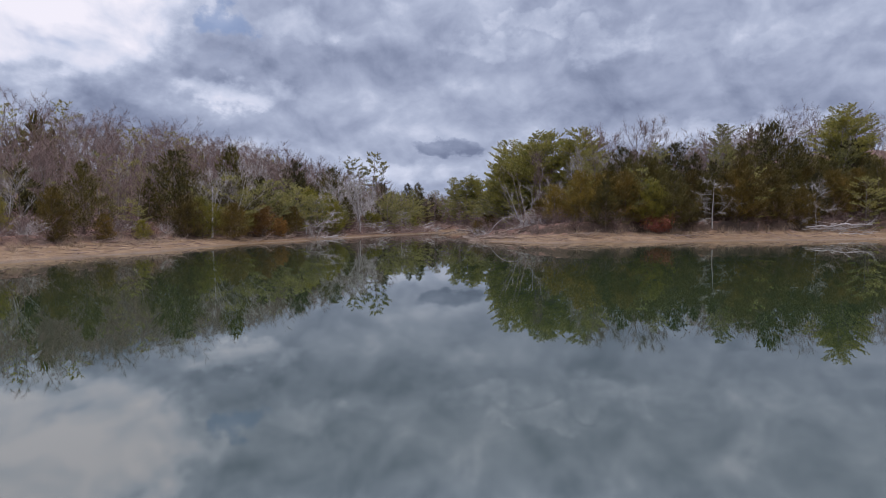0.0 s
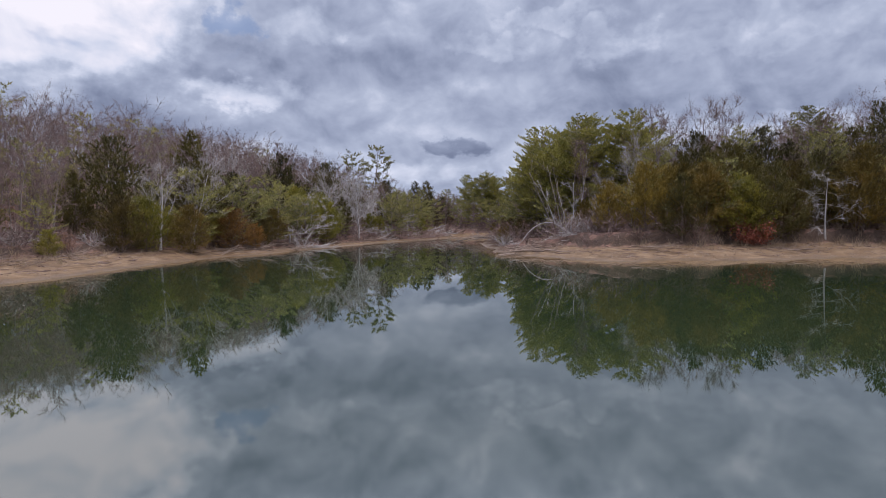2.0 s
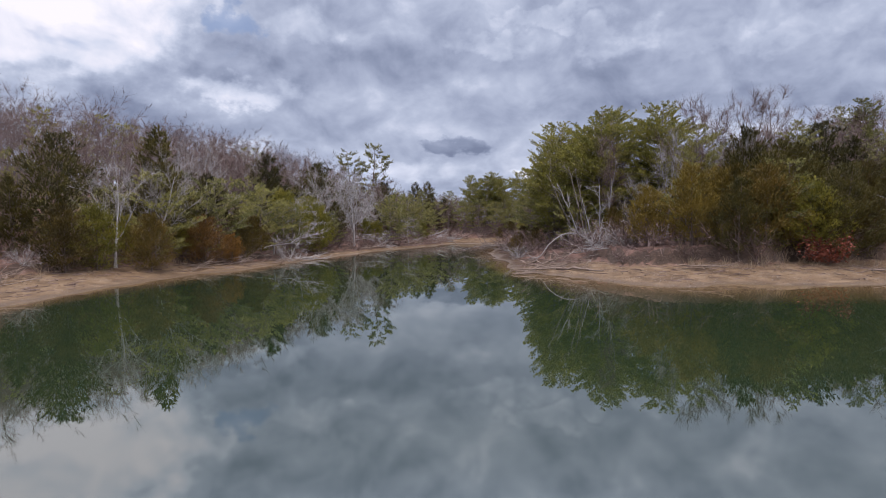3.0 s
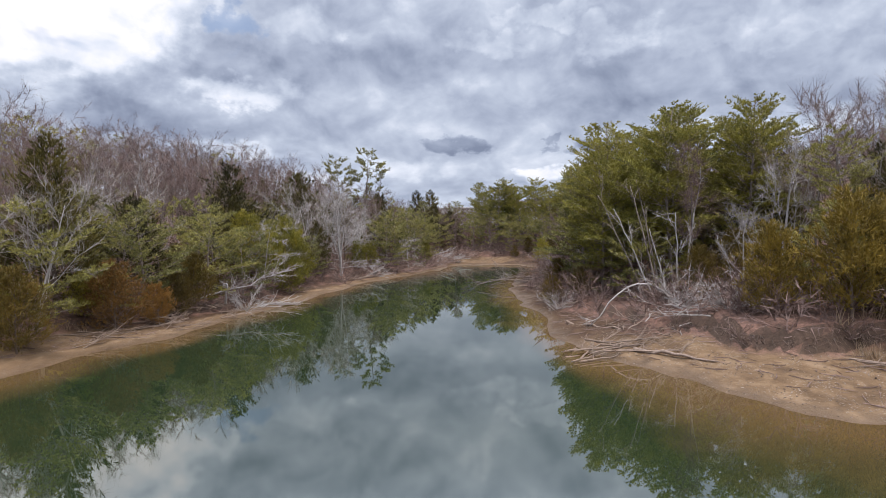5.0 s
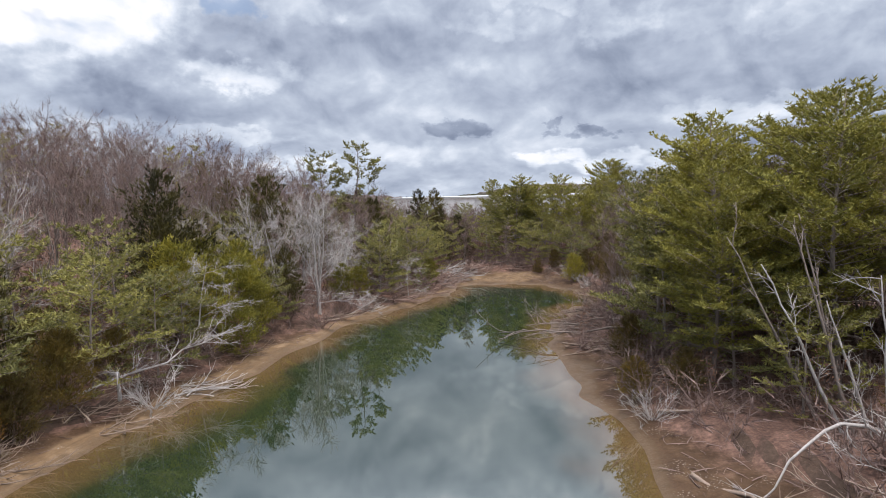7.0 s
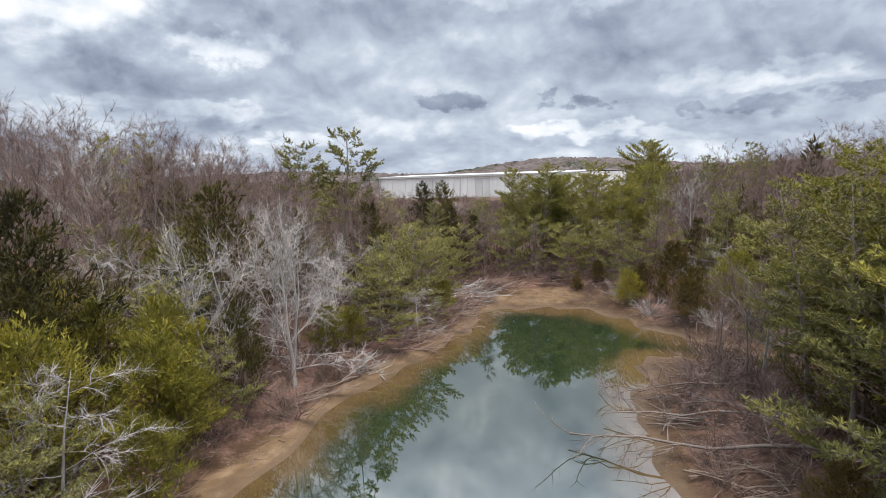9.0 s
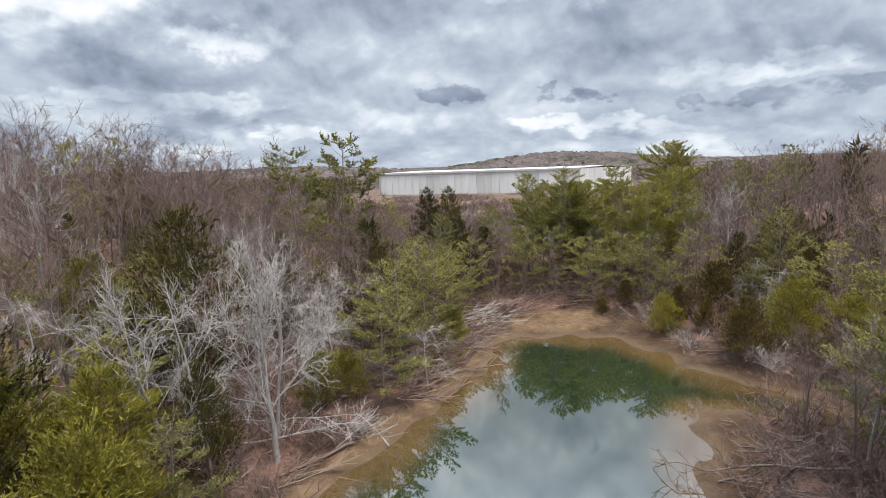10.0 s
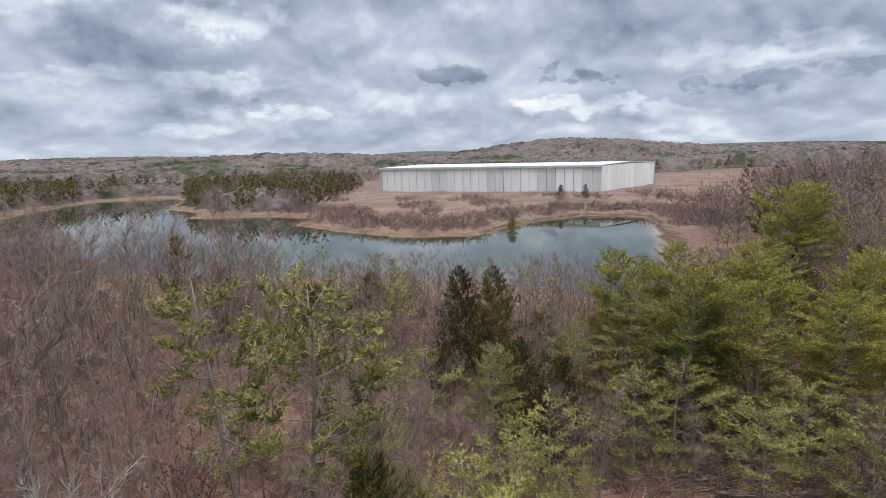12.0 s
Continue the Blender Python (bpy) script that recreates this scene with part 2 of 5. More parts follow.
HILLS = [(60, 84, 20, 34, 4.2), (92, 690, 110, 70, 16), (200, 680, 120, 80, 8), (-60, 1150, 160, 120, 27), (-150, 560, 130, 60, 9), (60, 1500, 500, 160, 9), (-420, 700, 250, 160, 11),
         (260, 420, 110, 120, 5), (420, 760, 160, 120, 10), (150, 210, 60, 110, 5.0), (-190, 130, 80, 120, 3.0), (-700, 1200, 500, 300, 20), (800, 1500, 500, 300, 24)]


def beach_width(x, y):
    """How far the bare shore reaches from the water to the bank."""
    x, y = np.asarray(x, float), np.asarray(y, float)
    left = ease(x, 2, -2)
    return (1.9 + 1.6 * ease(y, 60, 52)) * (1 - left) + left * (1.9 + 2.5 * ease(y, 60, 50)) + 2.6 * ease(np.hypot(x - 3, y - 97), 9, 3) + 1.0 * ease(x, 8, 12) * ease(y, 54, 49) + 0.5 * wobble(x, y, 6.5, 8)


def land(x, y):
    """Distance from the water, and the ground's height."""
    x, y = np.asarray(x, float), np.asarray(y, float)
    d1, d2 = shore_distance(x, y, LAKE), shore_distance(x, y, FAR_LAKE)
    d = np.minimum(d1, d2) + 0.5 * wobble(x, y, 9.0, 3) + 0.26 * wobble(x, y, 2.6, 4)
    left = ease(x, 2, -14) * ease(y, 132, 92)
    right = ease(x, 4, 22) * ease(y, 175, 110)
    width = beach_width(x, y)
    beach = np.clip(d, 0, None)
    z = 0.15 * np.minimum(beach, width) + (0.55 + 0.3 * ease(x, 6, 11) * ease(y, 60, 54)) * ease(beach, width - 0.05, width + 0.95 - 0.3 * ease(x, 4, 9)) + (6.0 * left * (0.55 + 0.45 * ease(y, 35, 60)) + 5.4 * right) * ease(beach, width, 40) + 0.9 * ease(beach, width, 25)
    z = z + 0.10 * wobble(x, y, 3.4, 5) * ease(beach, width, width + 4) + 0.04 * wobble(x, y, 1.3, 6) * ease(beach, 0, 2)
    for hx, hy, sx, sy, h in HILLS:
        z = z + h * np.exp(-((x - hx) / sx) ** 2 - ((y - hy) / sy) ** 2) * ease(beach, 4, 30)
    z = np.where(d < 0, np.maximum(d * 0.22, -2.6), z)
    return d, z


def ground_at(x, y):
    return float(land(np.array([x]), np.array([y]))[1][0])


def spaced(parts):
    out = []
    for a, b, step in parts:
        out += list(np.arange(a, b - 1e-6, step))
    return np.array(out)


GX = spaced([(-2600, -400, 220), (-400, -160, 24), (-160, -60, 6), (-60, -26, 1.6), (-26, 36, 0.3), (36, 60, 1.6), (60, 160, 6), (160, 400, 24), (400, 2601, 220)])
GY = spaced([(-900, -220, 110), (-220, -20, 16), (-20, 20, 3), (20, 108, 0.3), (108, 135, 1.6), (135, 330, 3.5), (330, 800, 16), (800, 3001, 220)])


def grid_mesh(name, z, keep=None):
    nx, ny = len(GX), len(GY)
    xx, yy = np.meshgrid(GX, GY)
    co = np.stack([xx.ravel(), yy.ravel(), z.ravel()], 1)
    i = np.arange(nx - 1)[None, :] + nx * np.arange(ny - 1)[:, None]
    quads = np.stack([i, i + 1, i + nx + 1, i + nx], -1).reshape(-1, 4)
    if keep is not None:
        quads = quads[keep.ravel()[quads].any(1)]
    used, inv = np.unique(quads, return_inverse=True)
    return soup(name, co[used], inv.reshape(-1, 4)), used


def soup(name, co, faces, slots=None, smooth=True):
    """A mesh from arrays of places and of faces with one count of corners."""
    me = bpy.data.meshes.new(name)
    k = faces.shape[1]
    me.vertices.add(len(co))
    me.vertices.foreach_set("co", np.asarray(co, np.float32).ravel())
    me.loops.add(faces.size)
    me.loops.foreach_set("vertex_index", faces.astype(np.int32).ravel())
    me.polygons.add(len(faces))
    me.polygons.foreach_set("loop_start", np.arange(0, faces.size, k, dtype=np.int32))
    me.polygons.foreach_set("use_smooth", np.full(len(faces), smooth))
    if slots is not None:
        me.polygons.foreach_set("material_index", slots.astype(np.int32))
    me.update(calc_edges=True)
    return me


def vertex_value(me, name, values):
    me.attributes.new(name, "FLOAT", "POINT").data.foreach_set("value", np.asarray(values, np.float32))


XX, YY = np.meshgrid(GX, GY)
DD, ZZ = land(XX, YY)


def ground_material():
    m, n, b = material("bare_shore_and_leaf_litter", 0.95)
    pos = n.add("ShaderNodeTexCoord").outputs["Object"]
    d = n.add("ShaderNodeAttribute", attribute_name="from_water").outputs["Fac"]
    clay = n.add("ShaderNodeAttribute", attribute_name="clay").outputs["Fac"]
    big, mid, tiny = n.noise(pos, 0.25, 4.0), n.noise(pos, 1.3, 5.0, 0.62), n.noise(pos, 9.0, 6.0, 0.7)
    streak = n.noise(n.vec("MULTIPLY", pos, (0.55, 0.16, 6.0)), 3.0, 4.0, 0.6, 0.6)
    sand = n.ramp(n.math("ADD", n.math("MULTIPLY", mid, 0.6), n.math("MULTIPLY", streak, 0.4)),
                  [(0.3, (0.066, 0.037, 0.018)), (0.5, (0.140, 0.086, 0.044)), (0.68, (0.222, 0.148, 0.086))])
    red = n.ramp(n.math("ADD", n.math("MULTIPLY", mid, 0.6), n.math("MULTIPLY", tiny, 0.4)),
                 [(0.32, (0.032, 0.016, 0.008)), (0.5, (0.062, 0.034, 0.017)), (0.7, (0.112, 0.067, 0.036))])
    shore = n.mix(n.smooth(n.math("ADD", clay, n.math("MULTIPLY", n.math("SUBTRACT", big, 0.5), 0.7)), 0.35, 0.75), sand, red)
    stones = n.add("ShaderNodeTexVoronoi", feature="F1", ins={"Vector": pos, "Scale": 13.0, "Randomness": 1.0})
    pebble = n.smooth(stones.outputs["Distance"], 0.33, 0.20)
    pebble = n.math("MULTIPLY", pebble, n.smooth(n.noise(pos, 0.8, 3.0), 0.50, 0.62))
    shore = n.mix(n.math("MULTIPLY", pebble, 0.75), shore, n.mix(stones.outputs["Color"], (0.16, 0.12, 0.095), (0.40, 0.34, 0.29)))
    wet = n.smooth(n.math("ADD", d, n.math("MULTIPLY", n.math("SUBTRACT", mid, 0.5), 1.6)), 0.95, 0.1)
    shore = n.mix(n.math("MULTIPLY", wet, 0.85), shore, (0.10, 0.062, 0.032))
    shore = n.mix(n.math("MULTIPLY", n.smooth(n.noise(pos, 0.7, 5.0, 0.65), 0.52, 0.66), 0.55), shore, n.vec("MULTIPLY", shore, (0.45, 0.42, 0.40)))
    litter = n.ramp(n.math("ADD", n.math("MULTIPLY", tiny, 0.55), n.math("MULTIPLY", mid, 0.5)),
                    [(0.34, (0.034, 0.019, 0.014)), (0.5, (0.095, 0.053, 0.038)), (0.64, (0.19, 0.108, 0.078)), (0.8, (0.31, 0.185, 0.135))])
    inland = n.add("ShaderNodeAttribute", attribute_name="inland").outputs["Fac"]
    f = n.smooth(n.math("ADD", inland, n.math("MULTIPLY", n.math("SUBTRACT", mid, 0.5), 1.6)), -0.5, 0.5)
    field = n.add("ShaderNodeAttribute", attribute_name="field").outputs["Fac"]
    straw = n.ramp(n.math("ADD", n.math("MULTIPLY", n.noise(pos, 0.12, 4.0), 0.6), n.math("MULTIPLY", mid, 0.4)),
                   [(0.35, (0.082, 0.050, 0.037)), (0.5, (0.135, 0.088, 0.064)), (0.66, (0.20, 0.14, 0.102))])
    # steep bank: dark rooty soil, and the undercut's shade put into its colour
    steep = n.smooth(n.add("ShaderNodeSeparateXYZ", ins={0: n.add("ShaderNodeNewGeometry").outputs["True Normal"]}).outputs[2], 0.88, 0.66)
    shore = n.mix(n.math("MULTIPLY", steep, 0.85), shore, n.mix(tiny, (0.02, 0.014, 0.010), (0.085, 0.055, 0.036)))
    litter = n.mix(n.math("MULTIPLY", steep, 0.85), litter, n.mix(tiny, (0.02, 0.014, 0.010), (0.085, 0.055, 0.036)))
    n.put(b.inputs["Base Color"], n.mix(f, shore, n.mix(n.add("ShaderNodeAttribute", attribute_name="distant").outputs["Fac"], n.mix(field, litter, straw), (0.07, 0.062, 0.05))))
    n.put(b.inputs["Roughness"], n.math("SUBTRACT", 0.95, n.math("MULTIPLY", wet, 0.45)))
    bump(n, b, n.math("ADD", n.math("MULTIPLY", tiny, 0.5), n.math("ADD", mid, n.math("MULTIPLY", pebble, 0.5))), 0.8, 0.08)
    return m


me, used = grid_mesh("ground", ZZ)
vertex_value(me, "from_water", DD.ravel()[used])
vertex_value(me, "inland", (DD - beach_width(XX, YY) + 0.2).ravel()[used])
vertex_value(me, "clay", ((ease(XX, -4, 1) * (0.2 + 0.8 * ease(YY, 49, 57)) + 0.75 * ease(YY, 50, 60) * ease(XX, 0, -4) * ease(DD, 0.7, 1.6)) * (1 - 0.6 * ease(np.hypot(XX - 2.5, (YY - 96.6) * 1.6), 5, 2.5))).ravel()[used])
vertex_value(me, "field", (ease(YY, 175, 195) * ease(np.abs(XX + 10), 240, 120) * ease(YY, 420, 360)).ravel()[used])
vertex_value(me, "distant", ease(YY, 420, 700).ravel()[used])
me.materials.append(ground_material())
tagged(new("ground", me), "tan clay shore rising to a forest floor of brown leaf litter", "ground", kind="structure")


def water_material():
    m, n, b = material("still_green_water", 0.012)
    pos = n.add("ShaderNodeTexCoord").outputs["Object"]
    depth = n.add("ShaderNodeAttribute", attribute_name="depth").outputs["Fac"]
    murk = n.noise(pos, 0.18, 3.0)
    deep = n.mix(murk, (0.010, 0.019, 0.008), (0.015, 0.026, 0.011))
    shallow = n.mix(n.noise(pos, 1.2, 4.0), (0.075, 0.046, 0.018), (0.12, 0.075, 0.031))
    v = n.math("ADD", depth, n.math("MULTIPLY", n.math("SUBTRACT", n.noise(pos, 0.5, 3.0), 0.5), 1.2))
    n.put(b.inputs["Base Color"], n.mix(n.smooth(v, 0.2, 2.6), shallow, deep))
    n.put(b.inputs["IOR"], 3.3)
    n.put(b.inputs["Specular IOR Level"], 0.5)
    ripple = n.noise(n.vec("MULTIPLY", pos, (1.0, 0.6, 1.0)), 1.4, 3.0, 0.5)
    swell = n.noise(pos, 0.25, 2.0)
    bump(n, b, n.math("ADD", n.math("MULTIPLY", ripple, 0.35), swell), 0.3, 0.006)
    return m


wet = DD < 1.2
me, used = grid_mesh("water", np.zeros_like(ZZ), wet)
vertex_value(me, "depth", (-DD * (1 - 0.6 * ease(XX, 1, 4) * ease(YY, 60, 54))).ravel()[used])
me.materials.append(water_material())
tagged(new("water", me), "still green lake water mirroring the clouds and woods", "water", kind="structure")


# ------------------------------------------------------------------ mesh building
class Build:
    """Gathers triangles for one mesh."""

    def __init__(self):
        self.v, self.f, self.n = [], [], 0

    def add(self, co, faces):
        self.v.append(np.asarray(co, float).reshape(-1, 3))
        self.f.append(np.asarray(faces, int).reshape(-1, 3) + self.n)
        self.n += len(self.v[-1])

    def tube(self, pts, radii, sides=5):
        pts = np.asarray(pts, float)
        k = len(pts)
        axis = np.gradient(pts, axis=0)
        axis /= np.linalg.norm(axis, axis=1)[:, None] + 1e-9
        ref = np.where(np.abs(axis[:, 2:3]) > 0.9, [[1.0, 0, 0]], [[0, 0, 1.0]])
        u = np.cross(axis, ref)
        u /= np.linalg.norm(u, axis=1)[:, None] + 1e-9
        v = np.cross(axis, u)
        a = np.arange(sides) * 2 * np.pi / sides
        ring = pts[:, None] + np.asarray(radii)[:, None, None] * (np.cos(a)[None, :, None] * u[:, None] + np.sin(a)[None, :, None] * v[:, None])
        co = np.vstack([ring.reshape(-1, 3), pts[-1]])
        r, q = np.meshgrid(np.arange(k - 1), np.arange(sides), indexing="ij")
        p, q = (r * sides + q).ravel(), (r * sides + (q + 1) % sides).ravel()
        e = np.arange(sides)
        end = np.stack([(k - 1) * sides + e, (k - 1) * sides + (e + 1) % sides, np.full(sides, k * sides)], 1)
        faces = np.vstack([np.stack([p, q, q + sides], 1), np.stack([p, q + sides, p + sides], 1), end])
        self.add(co, faces)

    def spikes(self, a, b, r):
        """Many thin three-sided twigs from a to b, r thick at the root."""
        a, b, r = np.asarray(a, float), np.asarray(b, float), np.asarray(r, float)
        ax = b - a
        ax /= np.linalg.norm(ax, axis=1)[:, None] + 1e-9
        u = np.cross(ax, np.where(np.abs(ax[:, 2:3]) > 0.9, [[1.0, 0, 0]], [[0, 0, 1.0]]))
        u /= np.linalg.norm(u, axis=1)[:, None] + 1e-9
        v = np.cross(ax, u)
        c = [a + r[:, None] * (math.cos(t) * u + math.sin(t) * v) for t in (0, 2.094, 4.189)]
        co = np.stack(c + [b], 1).reshape(-1, 3)
        base = 4 * np.arange(len(a))[:, None, None]
        self.add(co, (base + np.array([[0, 1, 3], [1, 2, 3], [2, 0, 3]])).reshape(-1, 3))

    def slivers(self, a, b, r, rng, lie=0.0):
        """Many slender twigs or needles from a to b, each r wide to either side at its root; lie: how far they lie flat."""
        a, b, r = np.asarray(a, float), np.asarray(b, float), np.asarray(r, float)[:, None]
        side = unit(np.cross(b - a, rng.normal(0, 1, a.shape) + (0, 0, lie)))
        co = np.stack([a - side * r, a + side * r, b], 1).reshape(-1, 3)
        self.add(co, np.arange(len(co)).reshape(-1, 3))

    def blades(self, p, way, side, length, width):
        """Many small leaf or needle sprays: kinked slivers from p along way, as wide as width across side."""
        p, way, side = (np.asarray(q, float) for q in (p, way, side))
        length, width = np.asarray(length)[:, None], np.asarray(width)[:, None]
        mid = p + way * length * 0.5
        co = np.stack([p, mid + side * width * 0.5, p + way * length, mid - side * width * 0.5], 1).reshape(-1, 3)
        base = 4 * np.arange(len(p))[:, None, None]
        self.add(co, (base + np.array([[0, 1, 2], [0, 2, 3]])).reshape(-1, 3))

    def arrays(self):
        return np.vstack(self.v), np.vstack(self.f)

    def mesh(self, name, mat, smooth=True):
        me = soup(name, *self.arrays(), smooth=smooth)
        me.materials.append(mat)
        return me


def unit(v):
    v = np.asarray(v, float)
    return v / (np.linalg.norm(v, axis=-1, keepdims=True) + 1e-9)


def bent(rng, start, way, length, steps, wander, lift=0.0):
    pts = [np.asarray(start, float)]
    way = unit(way)
    for _ in range(steps):
        way = unit(way + rng.normal(0, wander, 3) + (0, 0, lift))
        pts.append(pts[-1] + way * length / steps)
    return np.array(pts)


# ------------------------------------------------------------------ kinds of trees, trunk and crown apart
def bare_tree(seed, height=10.0, spread=0.44, limbs=14, sub=7, twigs=20, lean=0.0, droop=0.0, base=0.22, thick=0.85, crown_r=0.011, sides=(6, 4, 3), steps=(9, 6, 3), solid=False, twig=1.0):
    """A leafless tree: trunk and limbs, and a crown of branches and twigs."""
    rng = np.random.RandomState(seed)
    wood, crown = Build(), Build()
    trunk = bent(rng, (0, 0, -0.25), (lean, 0.1 * lean, 1), height * 0.86, steps[0], 0.055 * 3 / math.sqrt(steps[0]))
    r0 = height * 0.0125 * thick
    radii = r0 * (1 - np.linspace(0, 0.93, len(trunk)) ** 1.1)
    radii[0] *= 1.35
    wood.tube(trunk, radii, sides[0])
    ta, tb, tr = [], [], []
    for k in range(limbs):
        s = base + (0.97 - base) * (k + rng.rand()) / limbs
        i = min(s * (len(trunk) - 1), len(trunk) - 1.01)
        p = trunk[int(i)] + (trunk[int(i) + 1] - trunk[int(i)]) * (i % 1)
        a = k * 2.4 + rng.uniform(-0.5, 0.5)
        rise = rng.uniform(0.6, 1.9) if droop == 0 else rng.uniform(-0.1, 0.5)
        length = height * spread * (1.1 - s * 0.66) * rng.uniform(0.7, 1.15)
        limb = bent(rng, p, (math.cos(a), math.sin(a), rise), length, steps[1], 0.13, 0.05 - droop * 0.12)
        rr = max(0.35 * np.interp(i, range(len(radii)), radii), 0.012)
        wood.tube(limb, rr * (1 - 0.85 * np.linspace(0, 1, len(limb))), sides[1])
        for _ in range(sub):
            j = rng.uniform(0.2 * steps[1], len(limb) - 1.01)
            q = limb[int(j)] + (limb[int(j) + 1] - limb[int(j)]) * (j % 1)
            along = unit(limb[int(j) + 1] - limb[int(j)])
            br = bent(rng, q, along + rng.normal(0, 0.55, 3) + (0, 0, 0.25 - droop * 0.6), length * rng.uniform(0.25, 0.5), steps[2], 0.17, 0.05 - droop * 0.2)
            if steps[2] > 1:
                crown.tube(br, np.linspace(1, 0.2, len(br)) * crown_r * 0.95, sides[2])
            else:
                ta.append(br[0]), tb.append(br[1]), tr.append(crown_r)
            t = rng.uniform(0.2, steps[2] - 0.01, twigs)
            i0 = t.astype(int)
            q2 = br[i0] + (br[i0 + 1] - br[i0]) * (t % 1)[:, None]
            w2 = unit(unit(br[i0 + 1] - br[i0]) + rng.normal(0, 0.68, (twigs, 3)) + (0, 0, 0.2 - droop * 0.5))
            ta += list(q2)
            tb += list(q2 + w2 * height * twig * rng.uniform(0.035, 0.115, (twigs, 1)))
            tr += [crown_r * 0.5] * twigs
    if solid:
        crown.spikes(ta, tb, tr)
    else:
        crown.slivers(ta, tb, np.array(tr) * 1.25, rng)
    return wood, crown


def cedar_tree(seed, height=8.0, width=0.27, sprays=13000, peak=1.0, boughs_n=84, size=0.8, limbs=True):
    """A red cedar: short trunk inside a dense pointed crown of drooping sprays, with ragged tips and gaps."""
    rng = np.random.RandomState(seed)
    wood, crown = Build(), Build()
    trunk = bent(rng, (0, 0, -0.25), (0, 0, 1), height * 0.97, 6 if limbs else 3, 0.02)
    wood.tube(trunk, height * 0.013 * (1 - 0.92 * np.linspace(0, 1, len(trunk))), 5)
    P, W, L = [], [], []
    boughs = []
    for k in range(boughs_n):
        s = 0.02 + 0.96 * ((k + rng.rand()) / boughs_n) ** 1.05
        a = k * 2.4 + rng.uniform(-0.6, 0.6)
        taper = ((1 - s) ** (0.72 * peak)) * (0.62 + 0.38 * min(1, s / 0.14))
        length = max(height * width * taper * rng.uniform(0.66, 1.25), 0.16)
        b = bent(rng, (0, 0, s * height * 0.93), (math.cos(a), math.sin(a), 0.30 + 0.7 * s + rng.uniform(-0.15, 0.25)), length * 1.08, 4, 0.1, 0.04)
        if limbs and k % 2:
            wood.tube(b[::2], np.array([1, 0.6, 0.15]) * max(0.004 * height * (1 - s), 0.008), 3)
        boughs.append((b, length))
    weights = np.array([l + 0.12 for _, l in boughs])
    counts = np.maximum(5, (sprays * weights / weights.sum()).astype(int))
    for (b, length), c in zip(boughs, counts):
        each = 5 if limbs else 1
        c = max(2, c // each)
        t = np.clip(rng.beta(2.0, 0.95, c), 0.12, 0.999) * 4
        i = t.astype(int)
        q = b[i] + (b[np.minimum(i + 1, 4)] - b[i]) * (t % 1)[:, None]
        out = unit(b[-1] - b[0])
        q = q + rng.normal(0, 1, (c, 3)) * (0.05 + 0.16 * length) * np.array([1, 1, 0.75]) * 0.55
        way = unit(out * 0.85 + rng.normal(0, 0.45, (c, 3)) + (0, 0, 0.45))
        reach = rng.uniform(0.28, 0.5, c) * size
        own = np.repeat(np.arange(c), each)
        e = rng.uniform(0, 0.75, len(own)) if each > 1 else np.zeros(c)
        P.append(q[own] + way[own] * (reach[own] * e)[:, None])
        W.append(unit(way[own] + rng.normal(0, 0.34 if each > 1 else 0.1, (len(own), 3))))
        L.append(reach[own] * (rng.uniform(0.45, 0.8, len(own)) if each > 1 else 1.0))
    P, W, L = np.vstack(P), np.vstack(W), np.concatenate(L)[:, None] * (height / 8) ** 0.4
    crown.slivers(P, P + W * L, L[:, 0] * rng.uniform(0.10, 0.16, len(L)), rng, 0.6)
    return wood, crown


